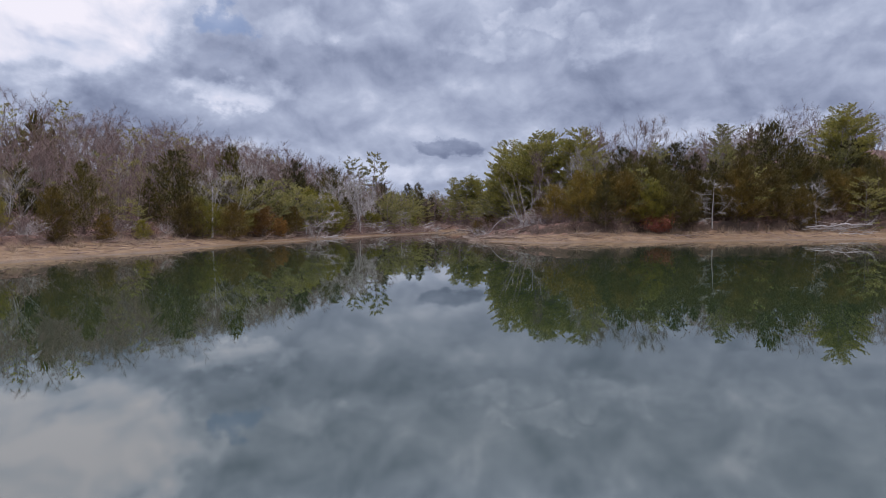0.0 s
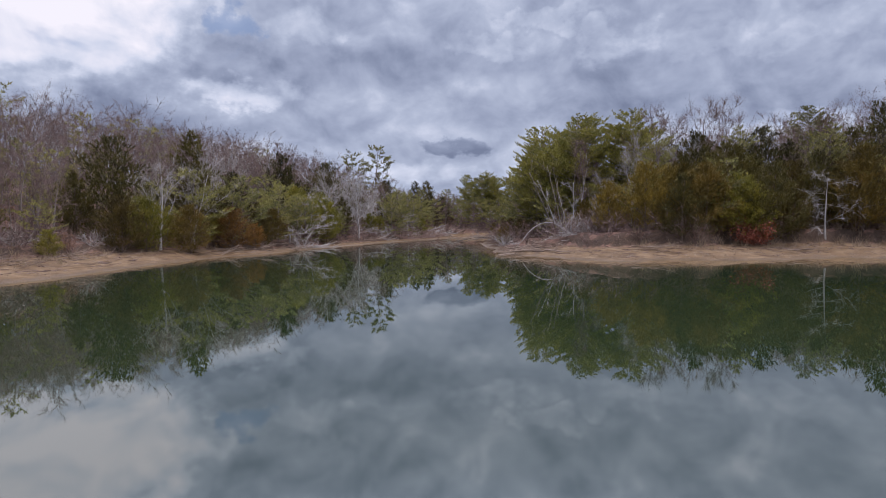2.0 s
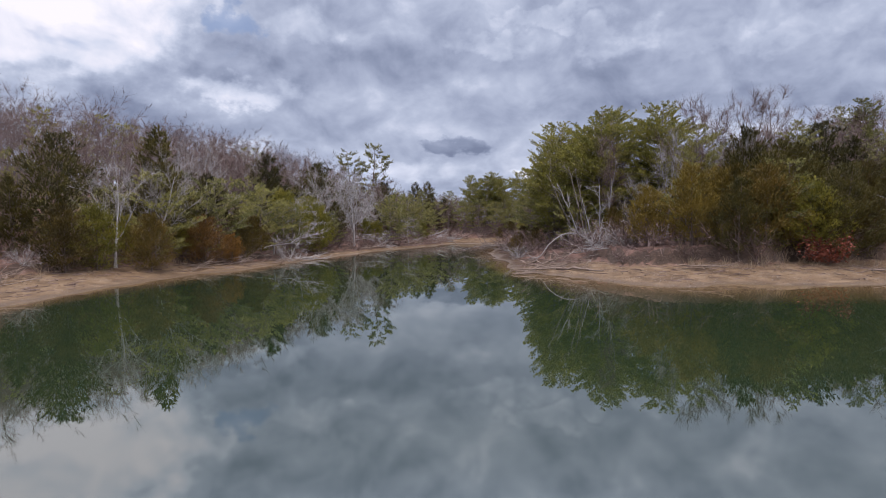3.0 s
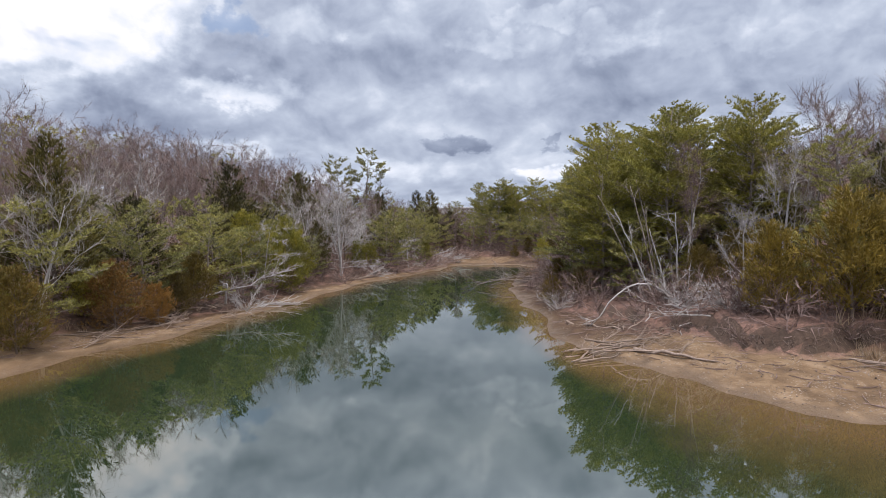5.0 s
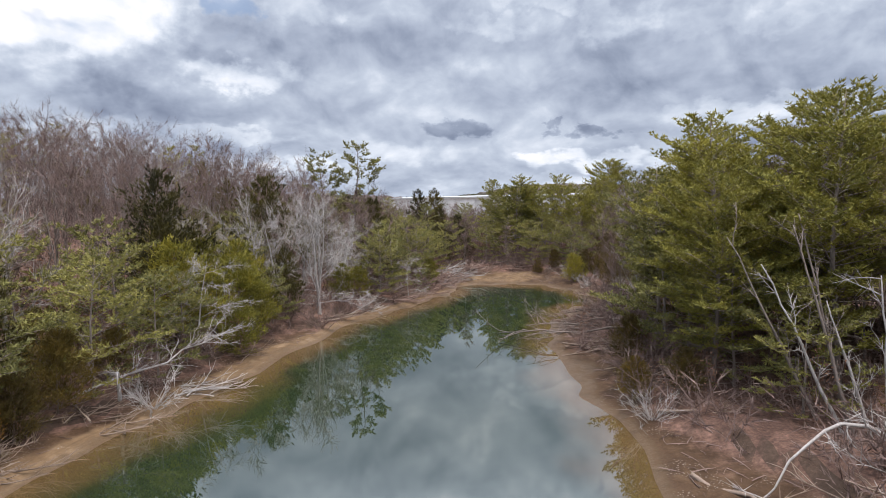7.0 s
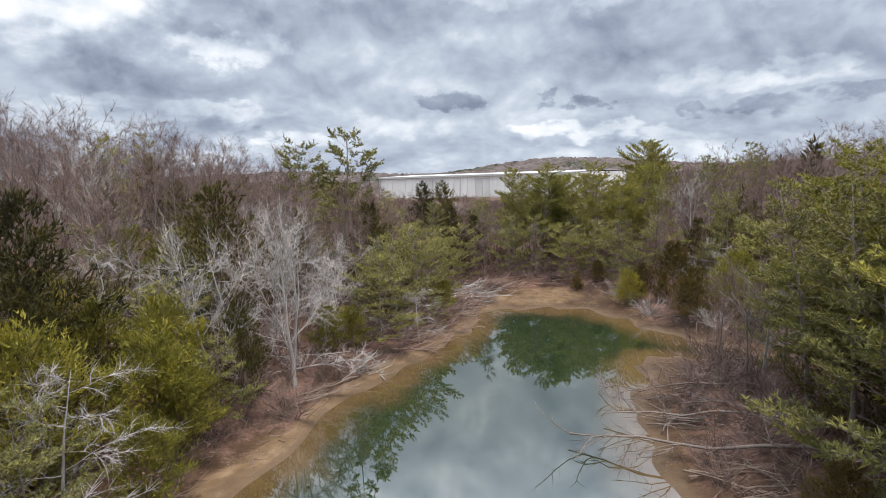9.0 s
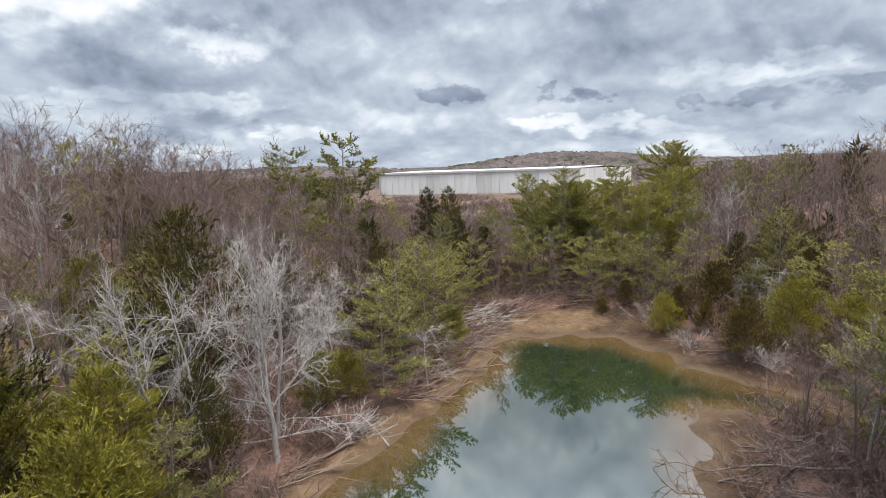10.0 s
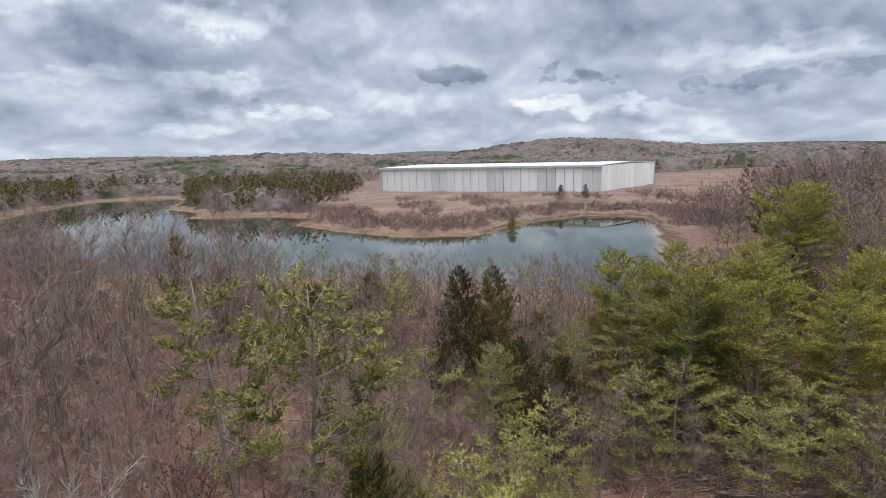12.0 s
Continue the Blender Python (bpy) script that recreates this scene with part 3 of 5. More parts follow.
def pine_tree(seed, height=12.0, width=0.26, base=0.32, whorls=12, per=4, needles=7, lean=0.0, trunk_thick=1.0, top=0.5, size=1.0, grain=1.0, bare_in=0.25, snags=0, wander=0.04, droop=0.0, fine_wood=True, tufted=False):
    """A scrub pine: bare lower trunk, whorls of long uneven limbs, each a flat fan of twigs set with needle tufts."""
    rng = np.random.RandomState(seed)
    wood, crown = Build(), Build()
    trunk = bent(rng, (0, 0, -0.25), (lean, 0, 1), height * 0.97, 9 if fine_wood else 4, wander)
    radii = height * 0.0115 * trunk_thick * (1 - 0.9 * np.linspace(0, 1, len(trunk)))
    wood.tube(trunk, radii, 6 if fine_wood else 4)
    P, W, L, TA, TB = [], [], [], [], []
    for k in range(snags):
        z = rng.uniform(0.08, base + 0.1) * height
        p = np.array([np.interp(z, trunk[:, 2], trunk[:, 0]), np.interp(z, trunk[:, 2], trunk[:, 1]), z])
        a = rng.uniform(0, 6.28)
        TA.append(p), TB.append(p + np.array([math.cos(a), math.sin(a), rng.uniform(-0.3, 0.3)]) * rng.uniform(0.4, 1.6))
    for k in range(whorls * per):
        s = base + (0.985 - base) * (k // per + rng.rand() * 0.55) / whorls
        i = min(s * (len(trunk) - 1), len(trunk) - 1.01)
        p = trunk[int(i)] + (trunk[int(i) + 1] - trunk[int(i)]) * (i % 1)
        u = (s - base) / (1 - base)
        prof = (0.55 + 0.45 * math.sin(min(u / 0.5, 1) * 1.57)) * (1 - u ** (1 + 2.5 * top)) ** 0.8
        length = max(height * width * prof * rng.uniform(0.5, 1.2), 0.35)
        a = (k % per) * 6.283 / per + (k // per) * 1.1 + rng.uniform(-0.5, 0.5)
        limb = bent(rng, p, (math.cos(a), math.sin(a), 0.02 - droop + 0.6 * u + rng.uniform(-0.12, 0.15)), length, 5, 0.09, 0.035)
        if fine_wood:
            wood.tube(limb[[0, 2, 3, 5]], np.linspace(1, 0.2, 4) * max(0.32 * np.interp(i, range(len(radii)), radii), 0.012), 3)
        n = max(4, int(length / (0.17 * grain)))
        t = np.clip(bare_in + (0.995 - bare_in) * (np.arange(n) + rng.uniform(0, 0.9, n)) / n, 0, 0.995)
        t[-1] = 0.995
        i0 = (t * 5).astype(int)
        q = limb[i0] + (limb[i0 + 1] - limb[i0]) * ((t * 5) % 1)[:, None]
        along = unit(limb[i0 + 1] - limb[i0])
        across = unit(np.cross(along, (0, 0, 1.0))) * np.where(np.arange(n) % 2, 1.0, -1.0)[:, None]
        reach = np.maximum(length * (0.40 * (1 - t) + 0.10) * rng.uniform(0.6, 1.25, n), 0.16)
        if tufted:
            reach = length * 0.30 * rng.uniform(0.5, 1.15, n)
        ahead = unit(along * rng.uniform(0.1 if tufted else 0.5, 1.1, (n, 1)) + across * rng.uniform(0.35, 1.0, (n, 1)) + rng.normal(0, 0.28 if tufted else 0.10, (n, 3)) + (0, 0, 0.10))
        TA += list(q)
        TB += list(q + ahead * reach[:, None])
        m = np.maximum(2, (reach / (0.15 * grain)).astype(int))
        own = np.repeat(np.arange(n), m)
        e = np.concatenate([(np.arange(c) + 1.0) / c for c in m])
        spot = q[own] + ahead[own] * (reach[own] * e)[:, None] + rng.normal(0, 0.025, (len(own), 3)) + np.stack([0 * e, 0 * e, 0.10 * reach[own] * e * e], 1)
        c = np.repeat(spot, needles, 0)
        P.append(c)
        W.append(unit(np.repeat(ahead[own], needles, 0) * 0.55 + rng.normal(0, 0.6, c.shape) * (1, 1, 0.6) + (0, 0, 0.32)))
        L.append(rng.uniform(0.12, 0.22, len(c)) * size)
    if fine_wood:
        wood.slivers(TA, TB, np.full(len(TA), 0.012), rng)
    P, W, L = np.vstack(P), np.vstack(W), np.concatenate(L)
    crown.slivers(P, P + W * L[:, None], L * rng.uniform(0.10, 0.17, len(L)), rng, 0.9)
    return wood, crown


def brush_shrub(seed, height=1.6, stems=16, twigs=14, spread=0.8, r=0.014, solid=True):
    """A bare tangle of stems."""
    rng = np.random.RandomState(seed)
    wood, crown = Build(), Build()
    A, B, R = [], [], []
    for k in range(stems):
        a = rng.uniform(0, 6.28)
        st = bent(rng, (rng.normal(0, 0.12), rng.normal(0, 0.12), -0.08), (math.cos(a) * spread, math.sin(a) * spread, rng.uniform(0.4, 1.3)), height * rng.uniform(0.6, 1.15), 4, 0.2, 0.02)
        if solid:
            wood.tube(st, np.array([1, 0.85, 0.65, 0.45, 0.2]) * r, 3)
        else:
            wood.slivers(st[:-1:2], st[2::2], np.array([r, r * 0.7]), rng)
        t = rng.uniform(0.6, 3.99, twigs)
        i0 = t.astype(int)
        q = st[i0] + (st[i0 + 1] - st[i0]) * (t % 1)[:, None]
        A += list(q)
        B += list(q + unit(unit(st[i0 + 1] - st[i0]) + rng.normal(0, 0.7, (twigs, 3))) * height * rng.uniform(0.12, 0.38, (twigs, 1)))
        R += [r * 0.8] * twigs
    crown.slivers(A, B, np.array(R), rng)
    return wood, crown


def leafy_shrub(seed, height=1.8, stems=14, leaves=900, spread=0.7, size=0.1):
    """A shrub or sapling still holding small leaves."""
    rng = np.random.RandomState(seed)
    wood, crown = Build(), Build()
    P = []
    for k in range(stems):
        a = rng.uniform(0, 6.28)
        st = bent(rng, (rng.normal(0, 0.1), rng.normal(0, 0.1), -0.08), (math.cos(a) * spread, math.sin(a) * spread, rng.uniform(0.6, 1.3)), height * rng.uniform(0.6, 1.1), 4, 0.15, 0.02)
        wood.tube(st, np.array([1, 0.85, 0.65, 0.45, 0.2]) * 0.016 * height / 1.8, 3)
        t = rng.uniform(1.2, 3.99, leaves // stems)
        i = t.astype(int)
        P.append(st[i] + (st[i + 1] - st[i]) * (t % 1)[:, None] + rng.normal(0, 0.075 * height, (len(t), 3)))
    P = np.vstack(P)
    W = unit(rng.normal(0, 1, P.shape))
    crown.blades(P, W, unit(np.cross(W, rng.normal(0, 1, P.shape))), rng.uniform(0.7, 1.5, len(P)) * size, rng.uniform(0.5, 0.9, len(P)) * size)
    return wood, crown


KINDS = {}


def kind(name, thing, label, category, makers, wood_mat, crown_mat, stem="trunk", top="crown"):
    """Keeps the meshes of a kind of plant, several variants each."""
    KINDS[name] = (thing, label, category, stem, top, [(wd.mesh(stem, M[wood_mat]), cr.mesh(top, M[crown_mat], smooth=False)) for wd, cr in makers])


def plant(name, x, y, scale=1.0, turn=0.0, variant=None, tilt=(0.0, 0.0), sink=0.0, stretch=1.0, z=None, label=""):
    """Stands one plant of a kind on the ground."""
    thing, text, category, stem, top, variants = KINDS[name]
    k = variant if variant is not None else int((x * 7.3 + y * 3.1 + 1000) * 10) % len(variants)
    ob = new(thing)
    ob.empty_display_size = 0.3
    tagged(ob, label or text, category, category + "s on the banks")
    zz = ground_at(x, y) if z is None else z
    ob.matrix_basis = pose(x, y, zz - sink, tilt[0], tilt[1], turn) @ Matrix.Diagonal((scale, scale, scale * stretch, 1))
    for part_name, me in ((stem, variants[k][0]), (top, variants[k][1])):
        o = new(part_name, me)
        o.parent = ob
        if part_name != "trunk":
            tagged(o, kind="stuff")
    return ob


kind("bare", "bare_tree", "leafless grey-brown hardwood tree on the wooded bank", "tree", [bare_tree(s, 10.0) for s in (1, 2, 3, 4)], "bark", "twig")
kind("slim", "bare_tree", "slender leafless grey hardwood among the bank woods", "tree", [bare_tree(s, 10.0, spread=0.26, limbs=12, sub=6, twigs=20, base=0.3, thick=0.65) for s in (11, 12, 13)], "bark", "twig")
kind("dead", "dead_tree", "dead bleached tree with drooping pale grey twigs", "tree", [bare_tree(s, 8.0, spread=0.46, limbs=15, sub=7, twigs=14, droop=0.5, base=0.12, thick=0.95, crown_r=0.015, solid=True) for s in (21, 22, 23)], "bark_dead", "bark_dead")
kind("pale", "pale_tree", "pale grey leafless tree with crooked spreading limbs", "tree", [bare_tree(s, 8.0, spread=0.56, limbs=11, sub=8, twigs=14, base=0.14, thick=1.15, crown_r=0.014, steps=(9, 8, 4), solid=False) for s in (25, 26, 27)], "bark_dead", "bark_dead")
kind("cedar", "cedar_tree", "dense pointed evergreen red cedar on the bank", "tree", [cedar_tree(31, width=0.42, sprays=15000), cedar_tree(32, width=0.48, sprays=16000, peak=0.9), cedar_tree(33, width=0.37, peak=1.1)], "bark_cedar", "cedar")
kind("rusty", "cedar_tree", "low spreading rusty olive cedar beside the shore", "tree", [cedar_tree(41, 5.0, 0.46, 15000, 0.75), cedar_tree(42, 5.0, 0.40, 13000, 0.8)], "bark_cedar", "cedar_rust")
kind("orange", "cedar_tree", "low bushy orange-brown cedar at the edge of the shore", "tree", [cedar_tree(43, 5.0, 0.50, 15000, 0.7)], "bark_cedar", "cedar_orange")
kind("golden", "cedar_tree", "broad golden olive cedar above the clay bank", "tree", [cedar_tree(44, 5.0, 0.46, 15000, 0.7)], "bark_cedar", "cedar_gold")
kind("bushy", "cedar_tree", "broad yellow-green cedar beside the shore", "tree", [cedar_tree(45, 5.0, 0.50, 16000, 0.6), cedar_tree(46, 5.0, 0.44, 14000, 0.62)], "bark_cedar", "cedar_bright")
kind("big_pine", "pine_tree", "tall scrub pine with a broad dense yellow-green crown", "tree", [pine_tree(s, 12.0, 0.32, 0.18, 19, 5, 8, snags=14, size=1.15, top=1.0, droop=0.03) for s in (54, 55, 56)], "bark_pine", "pine_bright")
kind("pine", "pine_tree", "scrub pine with flat plates of green needles", "tree", [pine_tree(s, snags=10, whorls=14, needles=9, size=1.1) for s in (51, 52, 53)], "bark_pine", "pine")
kind("low_pine", "pine_tree", "young pine with needles down to the bank", "tree", [pine_tree(s, 6.0, 0.48, 0.06, 10, 4, 7, size=1.05, droop=0.06, top=0.7, snags=16, bare_in=0.4) for s in (61, 62, 63)], "bark_pine", "pine")
kind("gaunt_pine", "pine_tree", "tall gaunt pine with separate tufted plates of needles", "tree", [pine_tree(s, 12.0, 0.18, 0.46, 9, 4, 7, top=1.3, wander=0.04, size=1.15, bare_in=0.5, grain=0.75, tufted=True) for s in (64, 65)], "bark_pine", "pine")
kind("brush", "brush", "leafless grey brush at the edge of the bank", "shrub", [brush_shrub(s) for s in (71, 72, 73)], "twig", "twig", "brushwood", "twiggery")
kind("pale_brush", "brush", "bleached tangle of dead brush at the bank", "shrub", [brush_shrub(s, 1.8, 22, 16, 1.0) for s in (74, 75)], "bark_dead", "bark_dead", "brushwood", "twiggery")
kind("red", "red_shrub", "low shrub holding dull red leaves above the shore", "shrub", [leafy_shrub(81, 2.0, 18, 1500, 0.9, 0.11)], "twig", "red", "brushwood", "foliage")
kind("tan", "oak_sapling", "sapling still holding dry brown leaves", "tree", [leafy_shrub(s, 4.0, 18, 1000, 0.4, 0.13) for s in (91, 92)], "twig", "tan", "brushwood", "foliage")


# ------------------------------------------------------------------ single trees that stand out
NATURAL = {"bare": 10.0, "slim": 10.0, "dead": 8.0, "pale": 8.0, "cedar": 8.0, "rusty": 5.0, "orange": 5.0, "golden": 5.0, "bushy": 5.0, "big_pine": 12.0, "pine": 12.0, "low_pine": 6.0, "gaunt_pine": 12.0,
           "brush": 1.6, "pale_brush": 1.8, "red": 2.0, "tan": 4.0}
# kind, x, y, height, degrees it leans (about x, about y)
KEY = [
    # west bank
    ("cedar", -20.3, 55.6, 8.8), ("cedar", -18.5, 71.7, 8.8), ("cedar", -16.1, 80.9, 8.6), ("cedar", -19.0, 60.0, 6.0), ("bushy", -14.9, 73.6, 4.6), ("bushy", -13.6, 71.6, 3.4),
    ("cedar", -24.0, 38.8, 5.2), ("rusty", -24.5, 36.5, 3.2), ("cedar", -23.2, 49.8, 7.4), ("rusty", -20.8, 47.0, 3.6), ("orange", -17.0, 54.9, 3.2), ("orange", -15.8, 56.4, 2.0), ("cedar", -17.2, 60.9, 3.4), ("pale", -19.3, 53.2, 6.6), ("pale", -20.6, 59.5, 7.2), ("pale", -20.0, 63.2, 7.6), ("bare", -22.0, 57.0, 8.0),
    ("low_pine", -18.2, 57.4, 4.8), ("low_pine", -14.4, 66.0, 4.4), ("bushy", -15.8, 68.2, 4.8), ("bushy", -13.9, 71.0, 4.0), ("low_pine", -18.8, 62.4, 6.0), ("low_pine", -18.6, 66.4, 6.4), ("low_pine", -13.0, 73.4, 3.6), ("bushy", -16.6, 72.4, 4.6), ("cedar", -17.2, 69.8, 6.4), ("low_pine", -21.0, 58.4, 6.4), ("rusty", -18.2, 50.6, 3.4), ("cedar", -12.8, 75.2, 4.6), ("tan", -18.0, 74.4, 3.6), ("tan", -15.0, 70.6, 2.8), ("low_pine", -17.4, 58.0, 5.8), ("low_pine", -15.6, 61.5, 5.4), ("low_pine", -19.2, 53.0, 6.2), ("low_pine", -14.6, 64.0, 4.6), ("low_pine", -17.0, 65.5, 6.0),
    ("dead", -14.3, 66.8, 5.2), ("pale_brush", -13.6, 61.8, 2.0), ("dead", -14.0, 77.6, 7.0), ("dead", -11.7, 78.8, 7.2), ("pale", -14.1, 75.5, 7.4), ("pale", -11.3, 77.5, 8.0), ("dead", -11.7, 86.3, 4.6), ("bushy", -21.3, 82.8, 4.8), ("cedar", -17.6, 80.1, 5.0), ("pale", -14.3, 84.3, 7.0), ("pale", -11.2, 82.7, 6.0), ("low_pine", -18.7, 84.8, 5.0), ("low_pine", -8.2, 83.4, 5.4), ("cedar", -23.4, 92.6, 6.2), ("tan", -16.6, 95.0, 4.4), ("bushy", -18.9, 87.0, 3.8), ("pale", -24.4, 84.4, 8.0), ("pale", -17.1, 88.2, 6.4), ("bushy", -20.0, 74.3, 4.6), ("pale", -20.0, 50.0, 6.4),
    ("bushy", -10.6, 81.0, 2.6), ("bushy", -9.6, 82.4, 2.3), ("low_pine", -7.6, 86.0, 5.6), ("low_pine", -8.8, 88.0, 6.0), ("low_pine", -6.4, 89.6, 6.2), ("dead", -10.6, 84.6, 6.4),
    ("cedar", -9.8, 91.0, 7.6), ("pale", -12.4, 82.0, 7.4), ("gaunt_pine", -12.4, 92.6, 12.0, 0, (0, 4)), ("gaunt_pine", -14.1, 93.2, 11.0, 1, (0, 0)), ("pine", -10.4, 95.0, 7.4),
    ("cedar", -5.2, 109.5, 8.2, 2), ("cedar", -7.2, 109.8, 7.8, 2), ("tan", -17.5, 84.0, 4.6), ("tan", -16.5, 69.0, 3.2), ("tan", -20.0, 67.0, 3.4),
    # east bank
    ("big_pine", 13.9, 66.6, 11.0), ("big_pine", 10.6, 60.6, 10.8), ("big_pine", 8.6, 65.5, 10.6), ("big_pine", 14.6, 60.4, 10.4), ("big_pine", 12.0, 63.5, 10.8), ("big_pine", 11.4, 69.5, 10.4),
    ("pine", 7.6, 69.4, 8.8), ("low_pine", 7.2, 64.6, 6.6), ("low_pine", 7.3, 67.4, 6.8), ("low_pine", 7.6, 61.6, 5.4), ("pine", 8.4, 72.6, 8.8), ("big_pine", 10.4, 73.6, 10.0),
    ("red", 19.2, 48.0, 2.2), ("golden", 12.7, 49.7, 4.5), ("golden", 10.7, 51.2, 3.5), ("pale_brush", 8.6, 54.2, 2.2), ("pale_brush", 9.7, 52.4, 2.0), ("brush", 9.2, 54.8, 2.0), ("brush", 10.4, 53.0, 2.2), ("rusty", 10.2, 56.2, 2.6), ("low_pine", 8.2, 58.6, 4.2), ("golden", 14.7, 50.4, 4.2), ("pale", 11.2, 54.4, 4.2), ("big_pine", 7.2, 62.4, 8.4), ("big_pine", 16.6, 64.6, 9.8), ("big_pine", 9.8, 67.6, 10.0), ("cedar", 15.6, 51.0, 5.6), ("low_pine", 17.5, 49.4, 4.2), ("bushy", 18.6, 48.8, 3.8),
    ("cedar", 19.5, 51.5, 6.0), ("dead", 23.6, 48.6, 5.0), ("rusty", 26.4, 49.2, 5.4), ("rusty", 29.0, 50.2, 5.0), ("cedar", 32.0, 55.0, 9.0), ("big_pine", 40.2, 58.0, 10.6), ("pine", 31.5, 64.0, 8.6), ("cedar", 35.2, 56.0, 6.8), ("big_pine", 44.5, 60.0, 10.0),
    ("dead", 32.5, 48.8, 5.0), ("bare", 17.5, 58.0, 9.0), ("bare", 20.5, 60.0, 9.5), ("bare", 24.0, 63.0, 9.0), ("pale", 13.4, 55.4, 6.6), ("bare", 15.6, 56.4, 8.6), ("pale", 17.6, 53.6, 6.0),
    # head of the cove and the neck behind it
    ("low_pine", 5.4, 99.2, 5.0), ("big_pine", 4.0, 104.0, 9.2), ("big_pine", 7.6, 104.6, 9.2), ("big_pine", 10.4, 102.6, 8.4), ("pine", 1.4, 106.0, 8.2), ("pine", -1.6, 104.4, 7.0), ("big_pine", 2.0, 109.5, 9.3), ("big_pine", 6.0, 109.0, 9.8), ("big_pine", 9.6, 108.0, 9.6), ("low_pine", 2.6, 102.0, 5.6), ("low_pine", 7.8, 100.4, 5.2), ("low_pine", 12.4, 97.8, 5.6), ("pine", 13.4, 101.8, 8.0), ("low_pine", -5.2, 96.8, 5.4), ("low_pine", -7.6, 94.0, 6.0), ("pine", -6.0, 101.0, 7.0), ("low_pine", 0.6, 101.4, 5.4), ("big_pine", 12.6, 106.0, 9.4),
    ("big_pine", 17.2, 121.0, 11.4), ("big_pine", 20.4, 122.4, 10.2), ("bushy", 13.0, 87.4, 3.8), ("bushy", 14.2, 84.8, 3.6), ("pine", 14.6, 91.6, 7.8), ("dead", 13.0, 90.4, 5.0),
    ("cedar", 23.0, 240.0, 5.0), ("cedar", 31.5, 246.0, 4.6), ("bushy", 4.2, 193.0, 3.0), ("pale", 15.4, 99.4, 7.6), ("low_pine", 9.6, 95.6, 4.0), ("low_pine", -3.6, 99.0, 5.2), ("cedar", -2.4, 103.0, 5.6), ("brush", 6.4, 77.0, 1.8), ("brush", 7.0, 74.6, 2.0), ("brush", 6.2, 72.4, 1.8), ("brush", 7.4, 79.0, 2.2), ("brush", 6.6, 75.8, 2.2), ("brush", 7.6, 73.4, 2.6), ("brush", 6.0, 70.6, 2.0), ("bare", 7.6, 77.6, 4.6), ("bare", 7.4, 74.8, 5.2), ("brush", 9.2, 79.6, 2.4), ("pale", 8.4, 75.6, 5.0), ("brush", 8.2, 78.2, 1.8), ("cedar", 8.8, 70.6, 6.0), ("bushy", -20.4, 49.0, 3.6), ("low_pine", 15.6, 88.0, 6.0), ("low_pine", 10.2, 77.2, 4.6), ("low_pine", 11.6, 79.4, 5.2),
]
for k in range(2, 17):
    row = ("cedar", "rusty", "cedar", "rusty", "low_pine")[k % 5]
    KEY.append((row, 10.6 + 1.9 * k, 48.6 + 0.9 * math.sin(k * 2.1) + 0.12 * k, (5.4, 3.6, 4.4, 4.4, 5.0)[k % 5]))
    KEY.append((("rusty", "cedar")[k % 2], 11.6 + 1.9 * k, 50.9 + 0.7 * math.sin(k * 1.7) + 0.13 * k, (4.6, 5.4)[k % 2]))
    KEY.append((("cedar", "cedar", "pine")[k % 3], 11.4 + 1.9 * k, 53.0 + 1.2 * math.sin(k * 1.3) + 0.15 * k, (7.0, 6.0, 7.4)[k % 3]))
taken = []
rng = random.Random(5)
for name, x, y, h, *more in KEY:
    plant(name, x, y, h / NATURAL[name], 0 if more else rng.uniform(0, 360), *more)
    taken.append((x, y, 1.6))


# ------------------------------------------------------------------ the rest of the bank trees
def clear_of(x, y, r):
    return all((x - a) ** 2 + (y - b) ** 2 > (0.5 * (r + q)) ** 2 for a, b, q in taken)


def scatter(names, weights, count, box, near, far, heights, gap):
    """Plants by chance within a box, between two distances from the bank's edge."""
    n = count * 60
    xs, ys = np.array([rng.uniform(box[0], box[2]) for _ in range(n)]), np.array([rng.uniform(box[1], box[3]) for _ in range(n)])
    ds, zs = land(xs, ys)
    ds = ds - beach_width(xs, ys)
    done = 0
    for x, y, d, z in zip(xs.tolist(), ys.tolist(), ds.tolist(), zs.tolist()):
        if done >= count:
            break
        if not near < d < far or not clear_of(x, y, gap):
            continue
        name = rng.choices(names, weights)[0]
        if 3 < x < 9.5 and 68 < y < 85 and name in ("bushy", "low_pine", "rusty"):
            name = "brush"
        if 4.5 < x < 10.5 and (48 < y < 61 or (61 <= y < 69 and name == "bushy")):
            continue
        lo, hi = heights.get(name, (0.7, 1.0))
        plant(name, x, y, rng.uniform(lo, hi) * (0.78 if x < -17 and y < 52 else 1.0), rng.uniform(0, 360), None, (rng.gauss(0, 2.5), rng.gauss(0, 2.5)), z=z)
        taken.append((x, y, gap))
        done += 1


SIZES = {"bare": (0.6, 0.9), "slim": (0.65, 0.95), "dead": (0.5, 0.85), "pale": (0.6, 0.95), "cedar": (0.45, 0.8), "rusty": (0.45, 0.8), "bushy": (0.4, 0.8), "pine": (0.55, 0.8),
         "low_pine": (0.6, 1.0), "brush": (0.7, 1.5), "pale_brush": (0.6, 1.1), "tan": (0.5, 1.0)}
scatter(["brush", "pale_brush", "rusty", "bushy", "low_pine", "tan", "dead"], [4, 2, 1.4, 1.4, 1.5, 1, 1], 110, (-34, 24, -2, 94), -0.4, 2.2, {**SIZES, "dead": (0.35, 0.6), "tan": (0.3, 0.6), "rusty": (0.3, 0.6), "bushy": (0.3, 0.6), "low_pine": (0.35, 0.7)}, 1.4)
